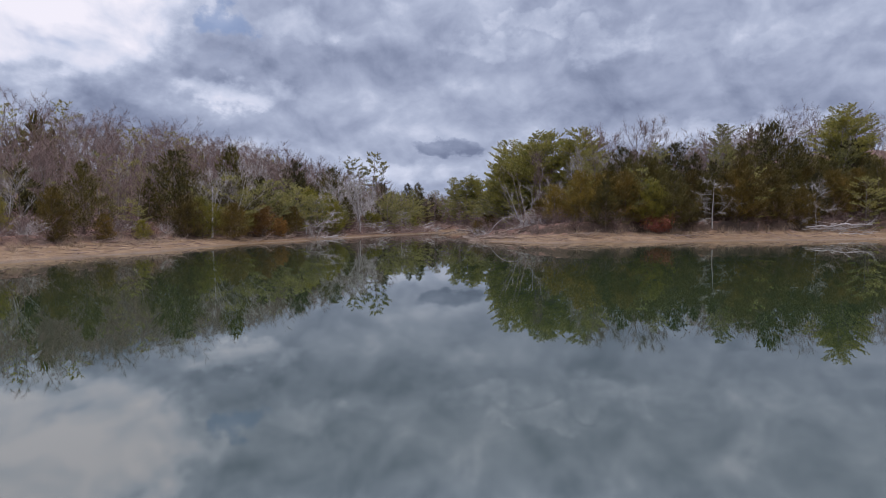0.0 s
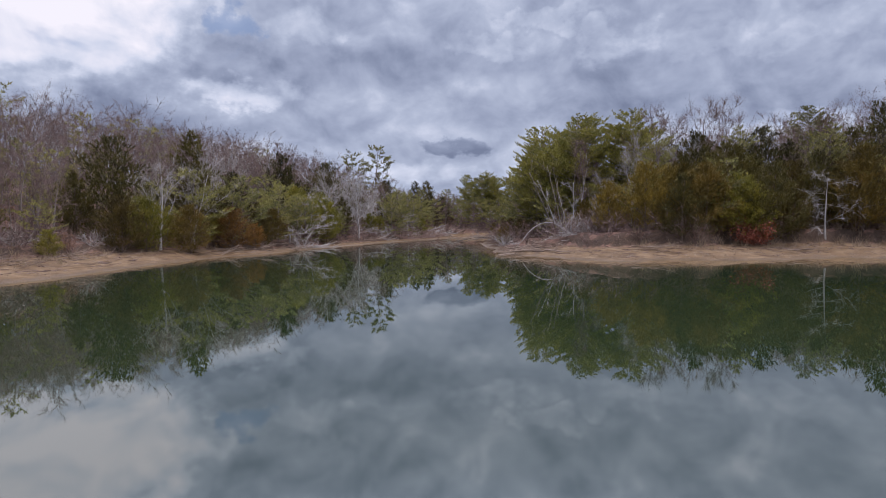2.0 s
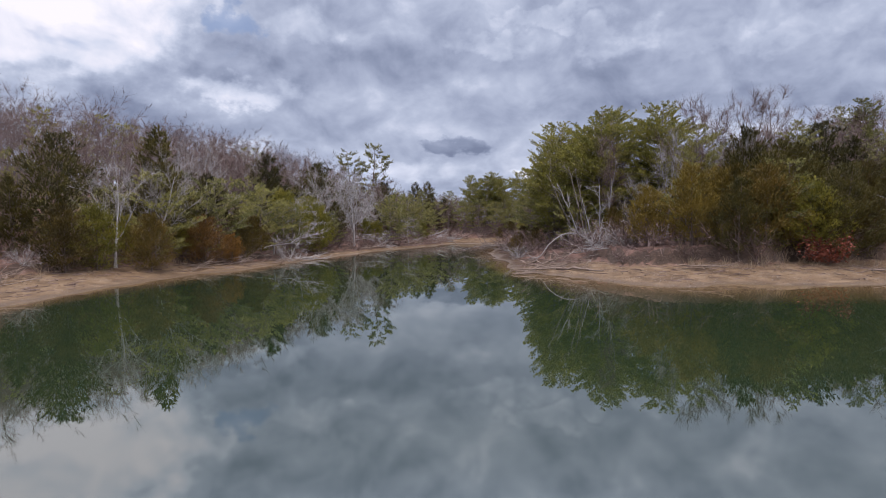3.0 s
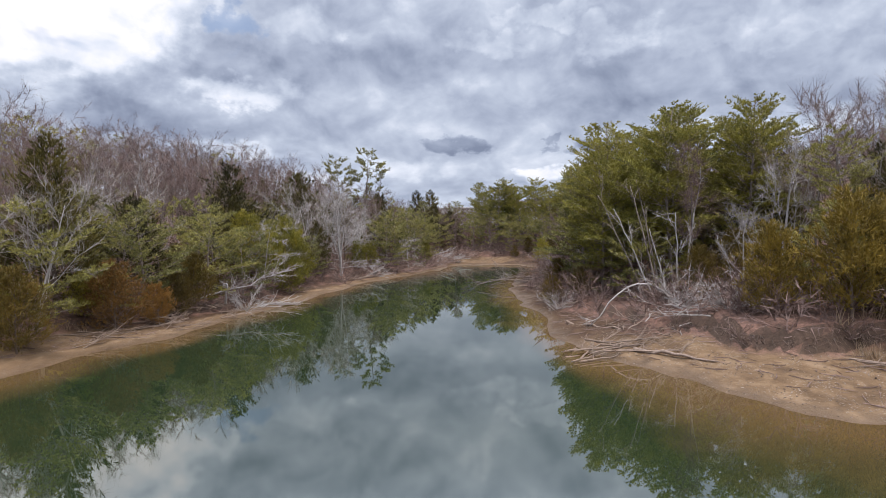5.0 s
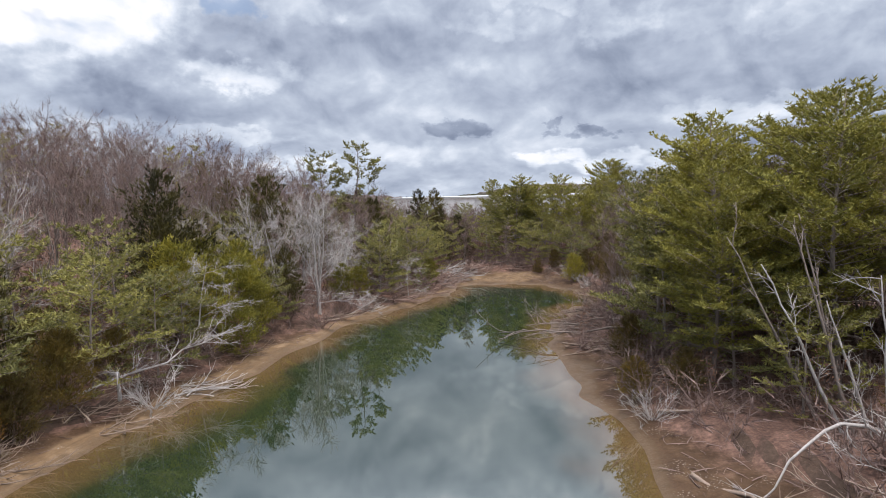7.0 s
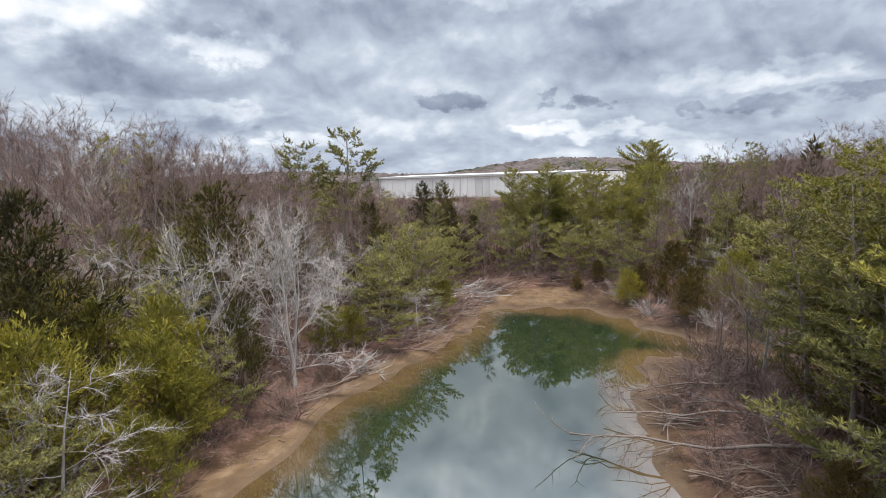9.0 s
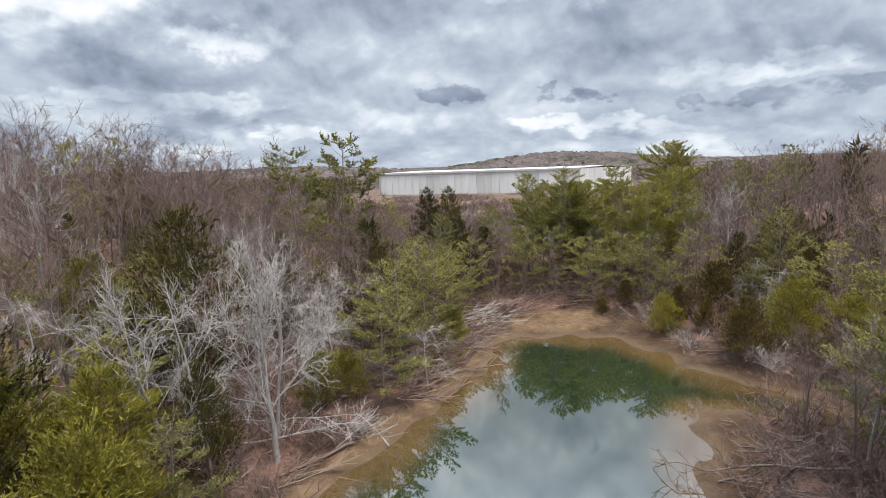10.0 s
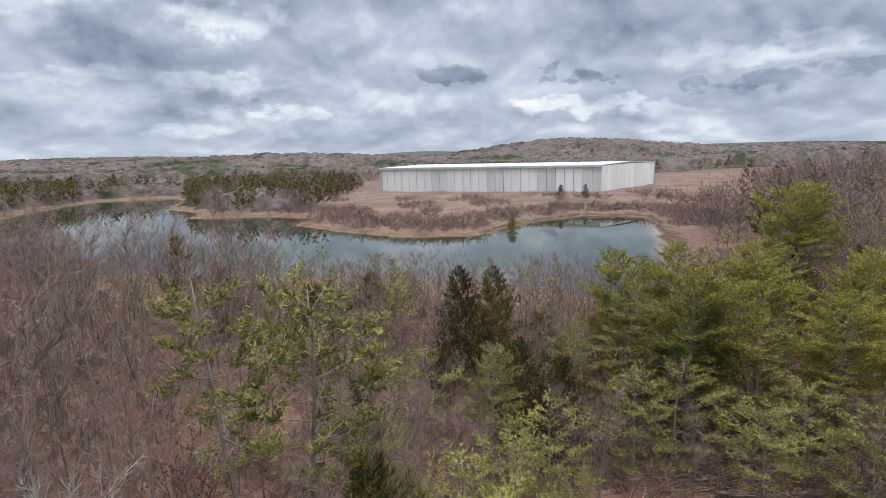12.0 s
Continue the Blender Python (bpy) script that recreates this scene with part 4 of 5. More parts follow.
scatter(["brush", "pale_brush", "rusty", "bushy", "low_pine"], [1.6, 0.7, 3, 1, 1], 80, (2, 42, 46, 100), -0.3, 2.2, {**SIZES, "rusty": (0.3, 0.7), "bushy": (0.3, 0.6), "low_pine": (0.4, 0.7)}, 1.5)
scatter(["slim", "bare", "cedar", "low_pine", "dead", "pale", "tan"], [5, 4, 2.2, 4, 0.8, 1.2, 1.2], 150, (-36, 24, -3, 94), 0.8, 13, SIZES, 2.0)
scatter(["bare", "slim", "cedar", "rusty", "low_pine", "pine", "pale"], [3.4, 3.6, 5.0, 1.6, 0.8, 0.8, 0.6], 80, (3, 43, 46, 100), 0.8, 14, SIZES, 2.0)
scatter(["bare", "slim", "pale", "cedar", "low_pine", "tan"], [4, 5, 1, 0.8, 0.7, 1.6], 70, (-16, 93, 5, 126), 0.5, 30, {**SIZES, "bare": (0.45, 0.62), "slim": (0.45, 0.66), "pale": (0.5, 0.7)}, 2.2)
scatter(["bare", "slim", "cedar", "low_pine", "pine", "tan"], [4, 5, 1.0, 2, 1.6, 1], 55, (5, 93, 27, 126), 0.5, 30, {**SIZES, "bare": (0.45, 0.62), "slim": (0.45, 0.66), "pine": (0.42, 0.6)}, 2.2)


# ------------------------------------------------------------------ woods too dense to count
def far_kind(pair, wood, crown):
    return [(*pair[0].arrays(), wood), (*pair[1].arrays(), crown)]


LEAN_BARE = dict(limbs=9, sub=4, twigs=13, twig=0.85, crown_r=0.0125, sides=(4, 3, 3), steps=(4, 2, 1))
KINDS_FAR = {
    "bare": [far_kind(bare_tree(s, 10.0, spread=0.40, base=0.22, thick=0.6, **LEAN_BARE), "bark", "twig") for s in (101, 102, 103, 104, 105, 106)],
    "pine": [far_kind(pine_tree(s, 11.0, 0.26, 0.25, 9, 3, 4, size=2.0, grain=2.2, fine_wood=False), "bark_pine", "pine") for s in (111, 112)],
    "cedar": [far_kind(cedar_tree(s, 7.0, 0.29, 420, 1.0, 26, 2.2, False), "bark_cedar", "cedar") for s in (121, 122)],
    "thicket": [far_kind(brush_shrub(s, 1.5, 9, 9, 0.7, 0.02, False), "twig", "twig") for s in (131, 132, 133)],
    "leafy": [far_kind(leafy_shrub(s, 2.0, 3, 130, 0.5, 0.065), "twig", "tan") for s in (141,)],
    "tiny_bare": [far_kind(brush_shrub(s, 9.0, 8, 16, 0.36, 0.055, False), "bark", "twig") for s in (151, 152, 153, 154)],
    "tiny_pine": [far_kind(cedar_tree(s, 9.0, 0.30, 150, 0.7, 14, 3.2, False), "bark_pine", "cedar") for s in (161, 162)],
}
KINDS_FAR["far_scrub"] = [far_kind(brush_shrub(s, 2.0, 9, 9, 0.8, 0.045, False), "twig", "twig") for s in (171, 172)]


def woods(title, text, names, weights, count, inside, heights, seed, spacing, near=3.0, category="woods", gap=1.2, deep=1e9):
    """A growth of many plants joined in one mesh."""
    r = np.random.RandomState(seed)
    mats, cos, fs, slots, n = [], [], [], [], 0
    placed, cells = 0, set()
    spots = np.array([inside(r) for _ in range(count * 6)])
    ds, zs = land(spots[:, 0], spots[:, 1])
    ds = ds - beach_width(spots[:, 0], spots[:, 1])
    held = np.array([t for t in taken]) if gap else np.zeros((0, 3))
    for (x, y), d, z in zip(spots.tolist(), ds.tolist(), zs.tolist()):
        if placed >= count:
            break
        cell = (int(x // spacing), int(y // spacing))
        if cell in cells or not near < d < deep:
            continue
        if gap and ((held[:, 0] - x) ** 2 + (held[:, 1] - y) ** 2).min() < gap * gap:
            continue
        cells.add(cell)
        placed += 1
        name = names[r.choice(len(names), p=np.array(weights) / sum(weights))]
        var = KINDS_FAR[name][r.randint(len(KINDS_FAR[name]))]
        s = r.uniform(*heights[name])
        a = r.uniform(0, 6.28)
        rot = np.array([[math.cos(a), -math.sin(a), 0], [math.sin(a), math.cos(a), 0], [0, 0, 1]])
        for co, f, mat in var:
            if mat not in mats:
                mats.append(mat)
            cos.append(co @ rot.T * s + (x, y, z))
            fs.append(f + n)
            slots.append(np.full(len(f), mats.index(mat)))
            n += len(co)
    me = soup(title, np.vstack(cos), np.vstack(fs), np.concatenate(slots), smooth=False)
    for mat in mats:
        me.materials.append(M[mat])
    return tagged(new(title, me), text, category, kind="stuff")


def neck(r):
    """The neck of land, leaving out the pines at the head of the cove."""
    while True:
        x, y = r.uniform(-30, 32), r.uniform(92, 132)
        if not (-6 < x < 15 and y < 110):
            return x, y


def zone(x0, y0, x1, y1):
    return lambda r: (r.uniform(x0, x1), r.uniform(y0, y1))


FAR_H = {"bare": (0.7, 1.05), "pine": (0.65, 0.95), "cedar": (0.5, 1.1), "thicket": (0.6, 1.4), "leafy": (0.5, 1.3), "tiny_bare": (0.7, 1.0), "tiny_pine": (0.7, 1.0), "far_scrub": (0.5, 1.2)}
woods("woodland", "dense leafless grey-brown woods covering the hillside", ["bare", "cedar", "pine"], [14, 0.6, 0.4], 500, zone(-52, 56, -19, 120), FAR_H, 1, 1.7)
woods("woodland", "low leafless grey-brown woods above the west shore", ["bare", "cedar"], [14, 0.8], 280, zone(-52, 22, -19, 56), {"bare": (0.5, 0.72), "cedar": (0.5, 0.8)}, 21, 1.7)
woods("woodland", "leafless woods with scattered evergreens on the slope", ["bare", "cedar", "pine"], [11, 1.0, 1.0], 580, zone(14, 47, 70, 135), {"bare": (0.5, 0.82), "cedar": (0.5, 0.9), "pine": (0.5, 0.68)}, 2, 1.9)
woods("woodland", "low leafless woods on the neck between the waters", ["bare", "pine"], [14, 0.7], 500, neck, {"bare": (0.42, 0.66), "pine": (0.45, 0.6)}, 3, 1.5, near=1.0, gap=0.8)
woods("thicket", "brown leafless thicket under the bank trees", ["thicket", "leafy"], [4, 1.4], 1500, zone(-34, 24, 40, 118), FAR_H, 4, 0.8, near=-0.2, category="thicket", gap=0, deep=11)
woods("thicket", "brown leafless thicket on the neck of land", ["thicket", "leafy"], [4, 2], 700, zone(-34, 84, 24, 128), {"thicket": (0.9, 1.9), "leafy": (0.8, 1.6)}, 14, 1.2, near=3.0, category="thicket", gap=0, deep=40)
woods("woodland", "evergreen and leafless woods beyond the far water", ["tiny_pine", "tiny_bare"], [3, 3], 900, zone(-230, 235, -48, 330), FAR_H, 5, 2.4)
woods("woodland", "leafless woods beside the far water", ["tiny_bare", "tiny_pine"], [9, 1], 1000, zone(-160, 100, -60, 235), FAR_H, 6, 2.4)
woods("woodland", "leafless woods on the slope above the far water", ["tiny_bare", "tiny_pine"], [12, 0.6], 900, lambda r: (r.uniform(38, 130), r.uniform(135, 205)) if r.rand() < 0.6 else (r.uniform(84, 150), r.uniform(200, 262)), FAR_H, 7, 2.4)
woods("woodland", "wooded hills on the skyline", ["tiny_bare", "tiny_pine"], [5, 2], 1100, zone(-330, 395, 380, 700), {"tiny_bare": (0.8, 1.1), "tiny_pine": (0.7, 1.0)}, 8, 7.0)


def canopy_material():
    m, n, b = material("far_tree_tops", 0.95)
    pos = n.add("ShaderNodeTexCoord").outputs["Object"]
    bare = n.ramp(n.noise(pos, 0.35, 5.0, 0.65), [(0.3, (0.052, 0.041, 0.037)), (0.55, (0.110, 0.087, 0.078)), (0.75, (0.170, 0.138, 0.124))])
    green = n.ramp(n.noise(pos, 0.4, 5.0, 0.65), [(0.3, (0.016, 0.022, 0.012)), (0.6, (0.040, 0.046, 0.022)), (0.8, (0.072, 0.074, 0.032))])
    n.put(b.inputs["Base Color"], n.mix(n.smooth(n.noise(pos, 0.014, 5.0, 0.6), 0.50, 0.60), bare, green))
    return m


CANOPY = canopy_material()


def canopy(text, x0, y0, x1, y1, step, height, seed, near=5.0):
    """The closed roof of a far wood: a ragged sheet of tree tops down to the ground at its edges."""
    r = np.random.RandomState(seed)
    xs, ys = np.arange(x0, x1, step), np.arange(y0, y1, step)
    xx, yy = np.meshgrid(xs, ys)
    xx, yy = xx + r.uniform(-0.4, 0.4, xx.shape) * step, yy + r.uniform(-0.4, 0.4, yy.shape) * step
    d, z = land(xx, yy)
    edge = np.minimum(np.minimum(xx - x0, x1 - xx), np.minimum(yy - y0, y1 - yy)) - 9 + 5 * wobble(xx, yy, 40, seed)
    full = ease(np.minimum(d - near, edge), 0, 1.2 * step)
    top = z - 0.4 + full * height * (0.45 + 0.55 * r.rand(*xx.shape))
    nx = len(xs)
    i = np.arange(nx - 1)[None, :] + nx * np.arange(len(ys) - 1)[:, None]
    quads = np.stack([i, i + 1, i + nx + 1, i + nx], -1).reshape(-1, 4)
    quads = quads[(full.ravel()[quads] > 0).any(1)]
    used, inv = np.unique(quads, return_inverse=True)
    me = soup("woodland", np.stack([xx.ravel(), yy.ravel(), top.ravel()], 1)[used], inv.reshape(-1, 4), smooth=False)
    me.materials.append(CANOPY)
    tagged(new("woodland", me), text, "woods", kind="stuff")


canopy("far hills covered in grey-brown and evergreen woods", -900, 395, 900, 1000, 4.2, 9.0, 1)
canopy("grey-brown and evergreen woods behind the far water", -330, 228, -46, 400, 2.6, 5.5, 2)
canopy("grey-brown woods west of the far water", -330, 60, -74, 232, 2.6, 5.0, 3)
canopy("grey-brown woods east of the far water", 92, 100, 330, 268, 2.6, 5.0, 4)
woods("scrub", "reddish brown leafless scrub on the far shore", ["far_scrub"], [1], 900, zone(-60, 186, 62, 262), {"far_scrub": (0.5, 1.3)}, 9, 1.6, near=0.6, category="scrub", gap=0, deep=13)


def scrub_patch(r):
    """Patches of scrub on the field before the shed."""
    while True:
        x, y = r.uniform(-60, 62), r.uniform(190, 262)
        if wobble(np.array([x]), np.array([y]), 34.0, 12)[0] > 0.25:
            return x, y


woods("scrub", "patches of dark leafless scrub on the brown field", ["far_scrub"], [1], 420, scrub_patch, {"far_scrub": (0.6, 1.3)}, 10, 1.5, near=2.0, category="scrub", gap=0)


# ------------------------------------------------------------------ the long white shed
def part(name, bm, mat, parent, label=""):
    """Links a bmesh as one mesh under a thing or a part."""
    me = bpy.data.meshes.new(name)
    bmesh.ops.recalc_face_normals(bm, faces=bm.faces)
    bm.to_mesh(me)
    bm.free()
    me.materials.append(mat)
    o = new(name, me)
    o.parent = parent
    return tagged(o, label) if label else o


def slab(a, b, z0, z1, depth, inset=0.0):
    """An upright slab from a to b, as thick as depth, its face inset from the line a-b."""
    a, b = Vector((a[0], a[1], 0)), Vector((b[0], b[1], 0))
    along = (b - a).normalized()
    back = Vector((-along.y, along.x, 0))
    bm = bmesh.new()
    bmesh.ops.create_cube(bm, size=1.0)
    for v in bm.verts:
        p = a + (b - a) * (v.co.x + 0.5) + back * (inset + depth * (v.co.y + 0.5))
        v.co = (p.x, p.y, z0 + (z1 - z0) * (v.co.z + 0.5))
    return bm


def paint(name, dark, light, rough=0.5, scale=0.6):
    m, n, b = material(name, rough)
    pos = n.add("ShaderNodeTexCoord").outputs["Object"]
    rnd = n.add("ShaderNodeObjectInfo").outputs["Random"]
    v = n.math("ADD", n.math("MULTIPLY", n.noise(n.vec("MULTIPLY", pos, (1, 1, 0.12)), scale, 5.0, 0.6), 0.8), n.math("MULTIPLY", rnd, 0.25))
    n.put(b.inputs["Base Color"], n.ramp(v, [(0.3, dark), (0.75, light)]))
    return m


def shed():
    ob = tagged(new("warehouse"), "long low white metal warehouse with panelled walls", "building")
    a, b, c = (-37.7, 302.0), (43.0, 272.5), (72.0, 303.0)
    e = (a[0] + c[0] - b[0], a[1] + c[1] - b[1])
    z0, z1 = 0.2, 10.3
    white = paint("white_metal_cladding", (0.56, 0.555, 0.53), (0.70, 0.695, 0.67))
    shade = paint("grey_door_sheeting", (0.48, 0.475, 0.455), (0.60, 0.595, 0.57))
    steel = paint("dark_joint_steel", (0.30, 0.30, 0.29), (0.40, 0.40, 0.39))
    roofing = paint("pale_roof_sheeting", (0.36, 0.36, 0.35), (0.47, 0.47, 0.455))

    def run(p, q, count, lo, hi, doors):
        for k in range(count):
            u, v = k / count + 0.0008, (k + 1) / count - 0.0008
            f = lambda w_: (p[0] + (q[0] - p[0]) * w_, p[1] + (q[1] - p[1]) * w_)
            door = k in doors
            part("door" if door else "panel", slab(f(u), f(v), lo, hi - (0.9 if door else 0), 0.2, 0.24 if door else 0.12), shade if door else white, ob, "grey sliding door" if door else "")
            if door:
                part("lintel", slab(f(u), f(v), hi - 0.86, hi, 0.3, 0.12), white, ob)
        part("wall", slab(p, q, lo, hi, 0.3, 0.52), steel, ob, "dark steel framing behind the panels")

    run(a, b, 27, z0, z1, (7, 8, 14, 15, 20, 21, 25, 26))
    run(b, c, 12, z0, z1 + 0.6, ())
    run(c, e, 20, z0, z1, ())
    run(e, a, 12, z0, z1, ())
    part("fascia", slab((a[0] - 0.3, a[1]), (b[0] + 0.1, b[1] - 0.1), z1 + 0.02, z1 + 0.75, 0.5, -0.25), roofing, ob, "pale fascia along the eaves")
    bm = bmesh.new()
    mid0, mid1 = ((a[0] + e[0]) / 2, (a[1] + e[1]) / 2), ((b[0] + c[0]) / 2, (b[1] + c[1]) / 2)
    lo, hi = z1 + 0.76, z1 + 1.5
    top = [bm.verts.new((*p, h)) for p, h in ((a, lo), (b, lo), (mid1, hi), (c, lo), (e, lo), (mid0, hi))]
    bot = [bm.verts.new((v.co.x, v.co.y, z1 + 0.62 if v.co.z == lo else v.co.z - 0.2)) for v in top]
    bm.faces.new((top[0], top[1], top[2], top[5]))
    bm.faces.new((top[5], top[2], top[3], top[4]))
    bm.faces.new((bot[5], bot[2], bot[1], bot[0]))
    bm.faces.new((bot[4], bot[3], bot[2], bot[5]))
    for k in range(6):
        bm.faces.new((top[k], bot[k], bot[(k + 1) % 6], top[(k + 1) % 6]))
    part("roof", bm, roofing, ob, "low pale roof")


shed()


# ------------------------------------------------------------------ dead wood on the shore
def branch_build(seed, length=2.4, r=0.035, forks=5, wander=0.14):
    """A dead branch lying along x, with forks and broken twigs."""
    rg = np.random.RandomState(seed)
    b = Build()
    main = bent(rg, (-length / 2, 0, 0), (1, rg.normal(0, 0.1), 0), length, 6, wander)
    main[:, 2] = np.abs(main[:, 2]) * 0.5 + r
    b.tube(main, r * np.linspace(1, 0.3, 7), 5)
    for _ in range(forks):
        t = rg.uniform(1, 5.9)
        q = main[int(t)] + (main[int(t) + 1] - main[int(t)]) * (t % 1)
        f = bent(rg, q, (1, rg.normal(0, 0.9), rg.uniform(-0.05, 0.6)), length * rg.uniform(0.15, 0.4), 3, 0.2)
        f[:, 2] = np.maximum(f[:, 2], 0.01)
        b.tube(f, r * 0.5 * np.linspace(1, 0.25, 4), 4)
    return b


BRANCHES = {k: [branch_build(200 + i, 2.4, 0.032).mesh("branch", M[k]) for i in range(6)] for k in ("drift", "bark_dead", "bark", "wrack")}


def pile(x, y, radius, count, heading, wild=25.0, mat="drift", size=1.0, lift=0.4, text=""):
    """A heap of washed-up branches; each branch is a part."""
    ob = tagged(new("driftwood_pile"), text or "tangled heap of washed-up grey branches on the shore", "driftwood", "driftwood heaps on the shore")
    z0 = max(ground_at(x, y), 0.02)
    ob.matrix_basis = Matrix.Translation((x, y, z0))
    for k in range(count):
        a, q = rng.uniform(0, 6.28), radius * math.sqrt(rng.random())
        px, py = q * math.cos(a), q * math.sin(a) * 0.8
        o = new("branch", BRANCHES[mat][k % 6])
        o.parent = ob
        gz = max(ground_at(x + px, y + py), 0.02) - z0
        s = size * rng.uniform(0.55, 1.25)
        o.matrix_basis = pose(px, py, gz + lift * rng.random() * (1 - q / radius), rng.uniform(-25, 25), rng.uniform(-10, 6), heading + rng.gauss(0, wild)) @ Matrix.Diagonal((s, s, s, 1))


for spec in [(5.0, 51.2, 1.5, 20, 28.0, 18.0, "drift", 1.0), (6.6, 53.2, 1.2, 14, 20.0, 45.0, "drift", 0.9), (7.8, 53.0, 1.0, 12, 0.0, 60.0, "bark_dead", 0.8),
             (-5.9, 88.4, 1.7, 40, 8.0, 36.0, "wrack", 1.25), (-4.5, 91.4, 1.6, 34, 5.0, 36.0, "wrack", 1.25), (-3.8, 94.2, 1.7, 34, 10.0, 40.0, "wrack", 1.3), (-7.4, 84.4, 1.5, 30, 10.0, 25.0, "wrack", 1.4), (-1.6, 98.0, 1.8, 28, 5.0, 20.0, "wrack", 1.5), (4.8, 99.8, 2.2, 30, -4.0, 16.0, "wrack", 1.3), (-2.6, 96.2, 1.7, 30, 15.0, 30.0, "bark_dead", 1.4), (-6.9, 86.0, 1.3, 22, 10.0, 25.0),
             (6.2, 101.4, 2.4, 22, -8.0, 20.0, "bark"), (9.4, 99.4, 2.0, 18, -25.0, 25.0, "bark"), (3.0, 100.6, 1.8, 12, 5.0, 20.0, "bark"),
             (-15.6, 57.0, 1.5, 18, 25.0, 40.0), (-14.6, 60.2, 1.2, 14, 35.0, 40.0), (-16.8, 53.6, 1.2, 12, 15.0, 35.0), (-9.8, 77.4, 1.0, 8, 35.0, 20.0), (-8.6, 80.2, 1.0, 9, 30.0, 30.0, "bark_dead"),
             (-12.6, 64.4, 1.0, 12, 40.0, 60.0, "bark_dead"), (-13.0, 68.4, 0.9, 8, 40.0, 40.0), (5.2, 62.6, 1.2, 7, -30.0, 20.0), (4.9, 69.6, 1.3, 14, -25.0, 30.0), (5.3, 73.6, 1.3, 18, -15.0, 30.0, "bark"),
             (6.6, 76.6, 1.5, 18, -20.0, 30.0, "bark"), (5.4, 66.0, 1.0, 8, -30.0, 25.0), (12.4, 46.8, 1.0, 6, 10.0, 30.0), (20.6, 46.4, 1.2, 5, 5.0, 20.0), (-21.6, 38.0, 1.3, 9, 70.0, 25.0),
             (-20.6, 42.5, 1.0, 6, 70.0, 25.0), (33.5, 47.8, 1.5, 14, 5.0, 50.0, "bark_dead", 1.2), (12.0, 86.0, 1.0, 7, -50.0, 30.0), (10.6, 88.4, 0.9, 5, -50.0, 30.0)]:
    pile(*spec)


def lying(thing, text, p, q, r, mat, seed, forks=0, sag=0.0, rise=0.0, category="log", wav=0.012):
    """A trunk or bough from p to q, with its side branches as parts."""
    rg = np.random.RandomState(seed)
    p, q = np.array(p, float), np.array(q, float)
    ob = new(thing)
    ob.matrix_basis = Matrix.Translation(p)
    tagged(ob, text, category, "fallen wood along the shore")
    s = np.linspace(0, 1, 9)[:, None]
    line = (q - p) * s + rg.normal(0, wav, (9, 3)) * np.linalg.norm(q - p)
    line[:, 2] += rise * np.sin(s[:, 0] * np.pi) - sag * s[:, 0] ** 2
    line[0] = 0
    b = Build()
    b.tube(line, r * np.linspace(1, 0.28, 9), 6)
    o = new("trunk", b.mesh("trunk", M[mat]))
    o.parent = ob
    for k in range(forks):
        t = rg.uniform(1.5, 7.9)
        root = line[int(t)] + (line[int(t) + 1] - line[int(t)]) * (t % 1)
        ahead = unit(q - p)
        side = unit(np.cross(ahead, (0, 0, 1))) * rg.choice([-1, 1])
        f = bent(rg, root, ahead * rg.uniform(0.2, 0.9) + side * rg.uniform(0.2, 0.9) + (0, 0, rg.uniform(-0.2, 0.7)), np.linalg.norm(q - p) * rg.uniform(0.1, 0.28), 4, 0.16)
        bb = Build()
        bb.tube(f, r * 0.33 * np.linspace(1, 0.25, 5), 4)
        n = 9
        tt = rg.uniform(0.8, 3.9, n)
        i0 = tt.astype(int)
        g = f[i0] + (f[i0 + 1] - f[i0]) * (tt % 1)[:, None]
        tips = Build()
        tips.spikes(g, g + unit(unit(f[i0 + 1] - f[i0]) + rg.normal(0, 0.6, (n, 3))) * rg.uniform(0.2, 0.6, (n, 1)), np.full(n, 0.012))
        o = new("branch", bb.mesh("branch", M[mat]))
        o.parent = ob
        fine_wood = tagged(new("twiggery", tips.mesh("twiggery", M[mat])), kind="stuff")
        fine_wood.parent = o
    return ob


def on_ground(x, y, up=0.08):
    return (x, y, max(ground_at(x, y), 0.0) + up)


lying("log", "long thin fallen log on the clay shore", on_ground(4.0, 56.4), on_ground(7.2, 51.8), 0.07, "drift", 1, 2)
lying("log", "dark fallen log at the foot of the bank", on_ground(5.4, 50.6), on_ground(7.6, 48.6), 0.09, "drift", 2, 1)
lying("log", "short grey log on the clay shore", on_ground(4.6, 60.6), on_ground(6.4, 59.0), 0.06, "drift", 3, 2)
lying("log", "short grey log on the clay shore", on_ground(4.4, 65.4), on_ground(6.6, 64.2), 0.06, "drift", 4, 3)
lying("log", "weathered log lying across the shore", on_ground(-8.9, 79.4), on_ground(-10.8, 77.0), 0.06, "drift", 5, 1)
lying("bough", "bleached arching bough reaching down to the shore", on_ground(8.4, 55.2, 0.5), on_ground(4.6, 54.6, 0.05), 0.06, "bark_dead", 6, 5, rise=1.1, category="bough")
lying("bough", "bleached hooked bough on the shore", on_ground(-14.6, 61.4, 0.05), (-14.0, 60.4, 1.5), 0.07, "bark_dead", 7, 3, rise=0.7, category="bough")
lying("fallen_tree", "dead tree fallen from the bank, its branches over the water", on_ground(8.4, 68.6, 0.3), (0.2, 73.0, 0.25), 0.08, "bark", 8, 16, category="fallen tree")
lying("fallen_tree", "dead tree fallen from the bank, its branches over the water", on_ground(8.8, 71.4, 0.5), (1.7, 74.7, 0.3), 0.07, "bark", 9, 16, category="fallen tree")
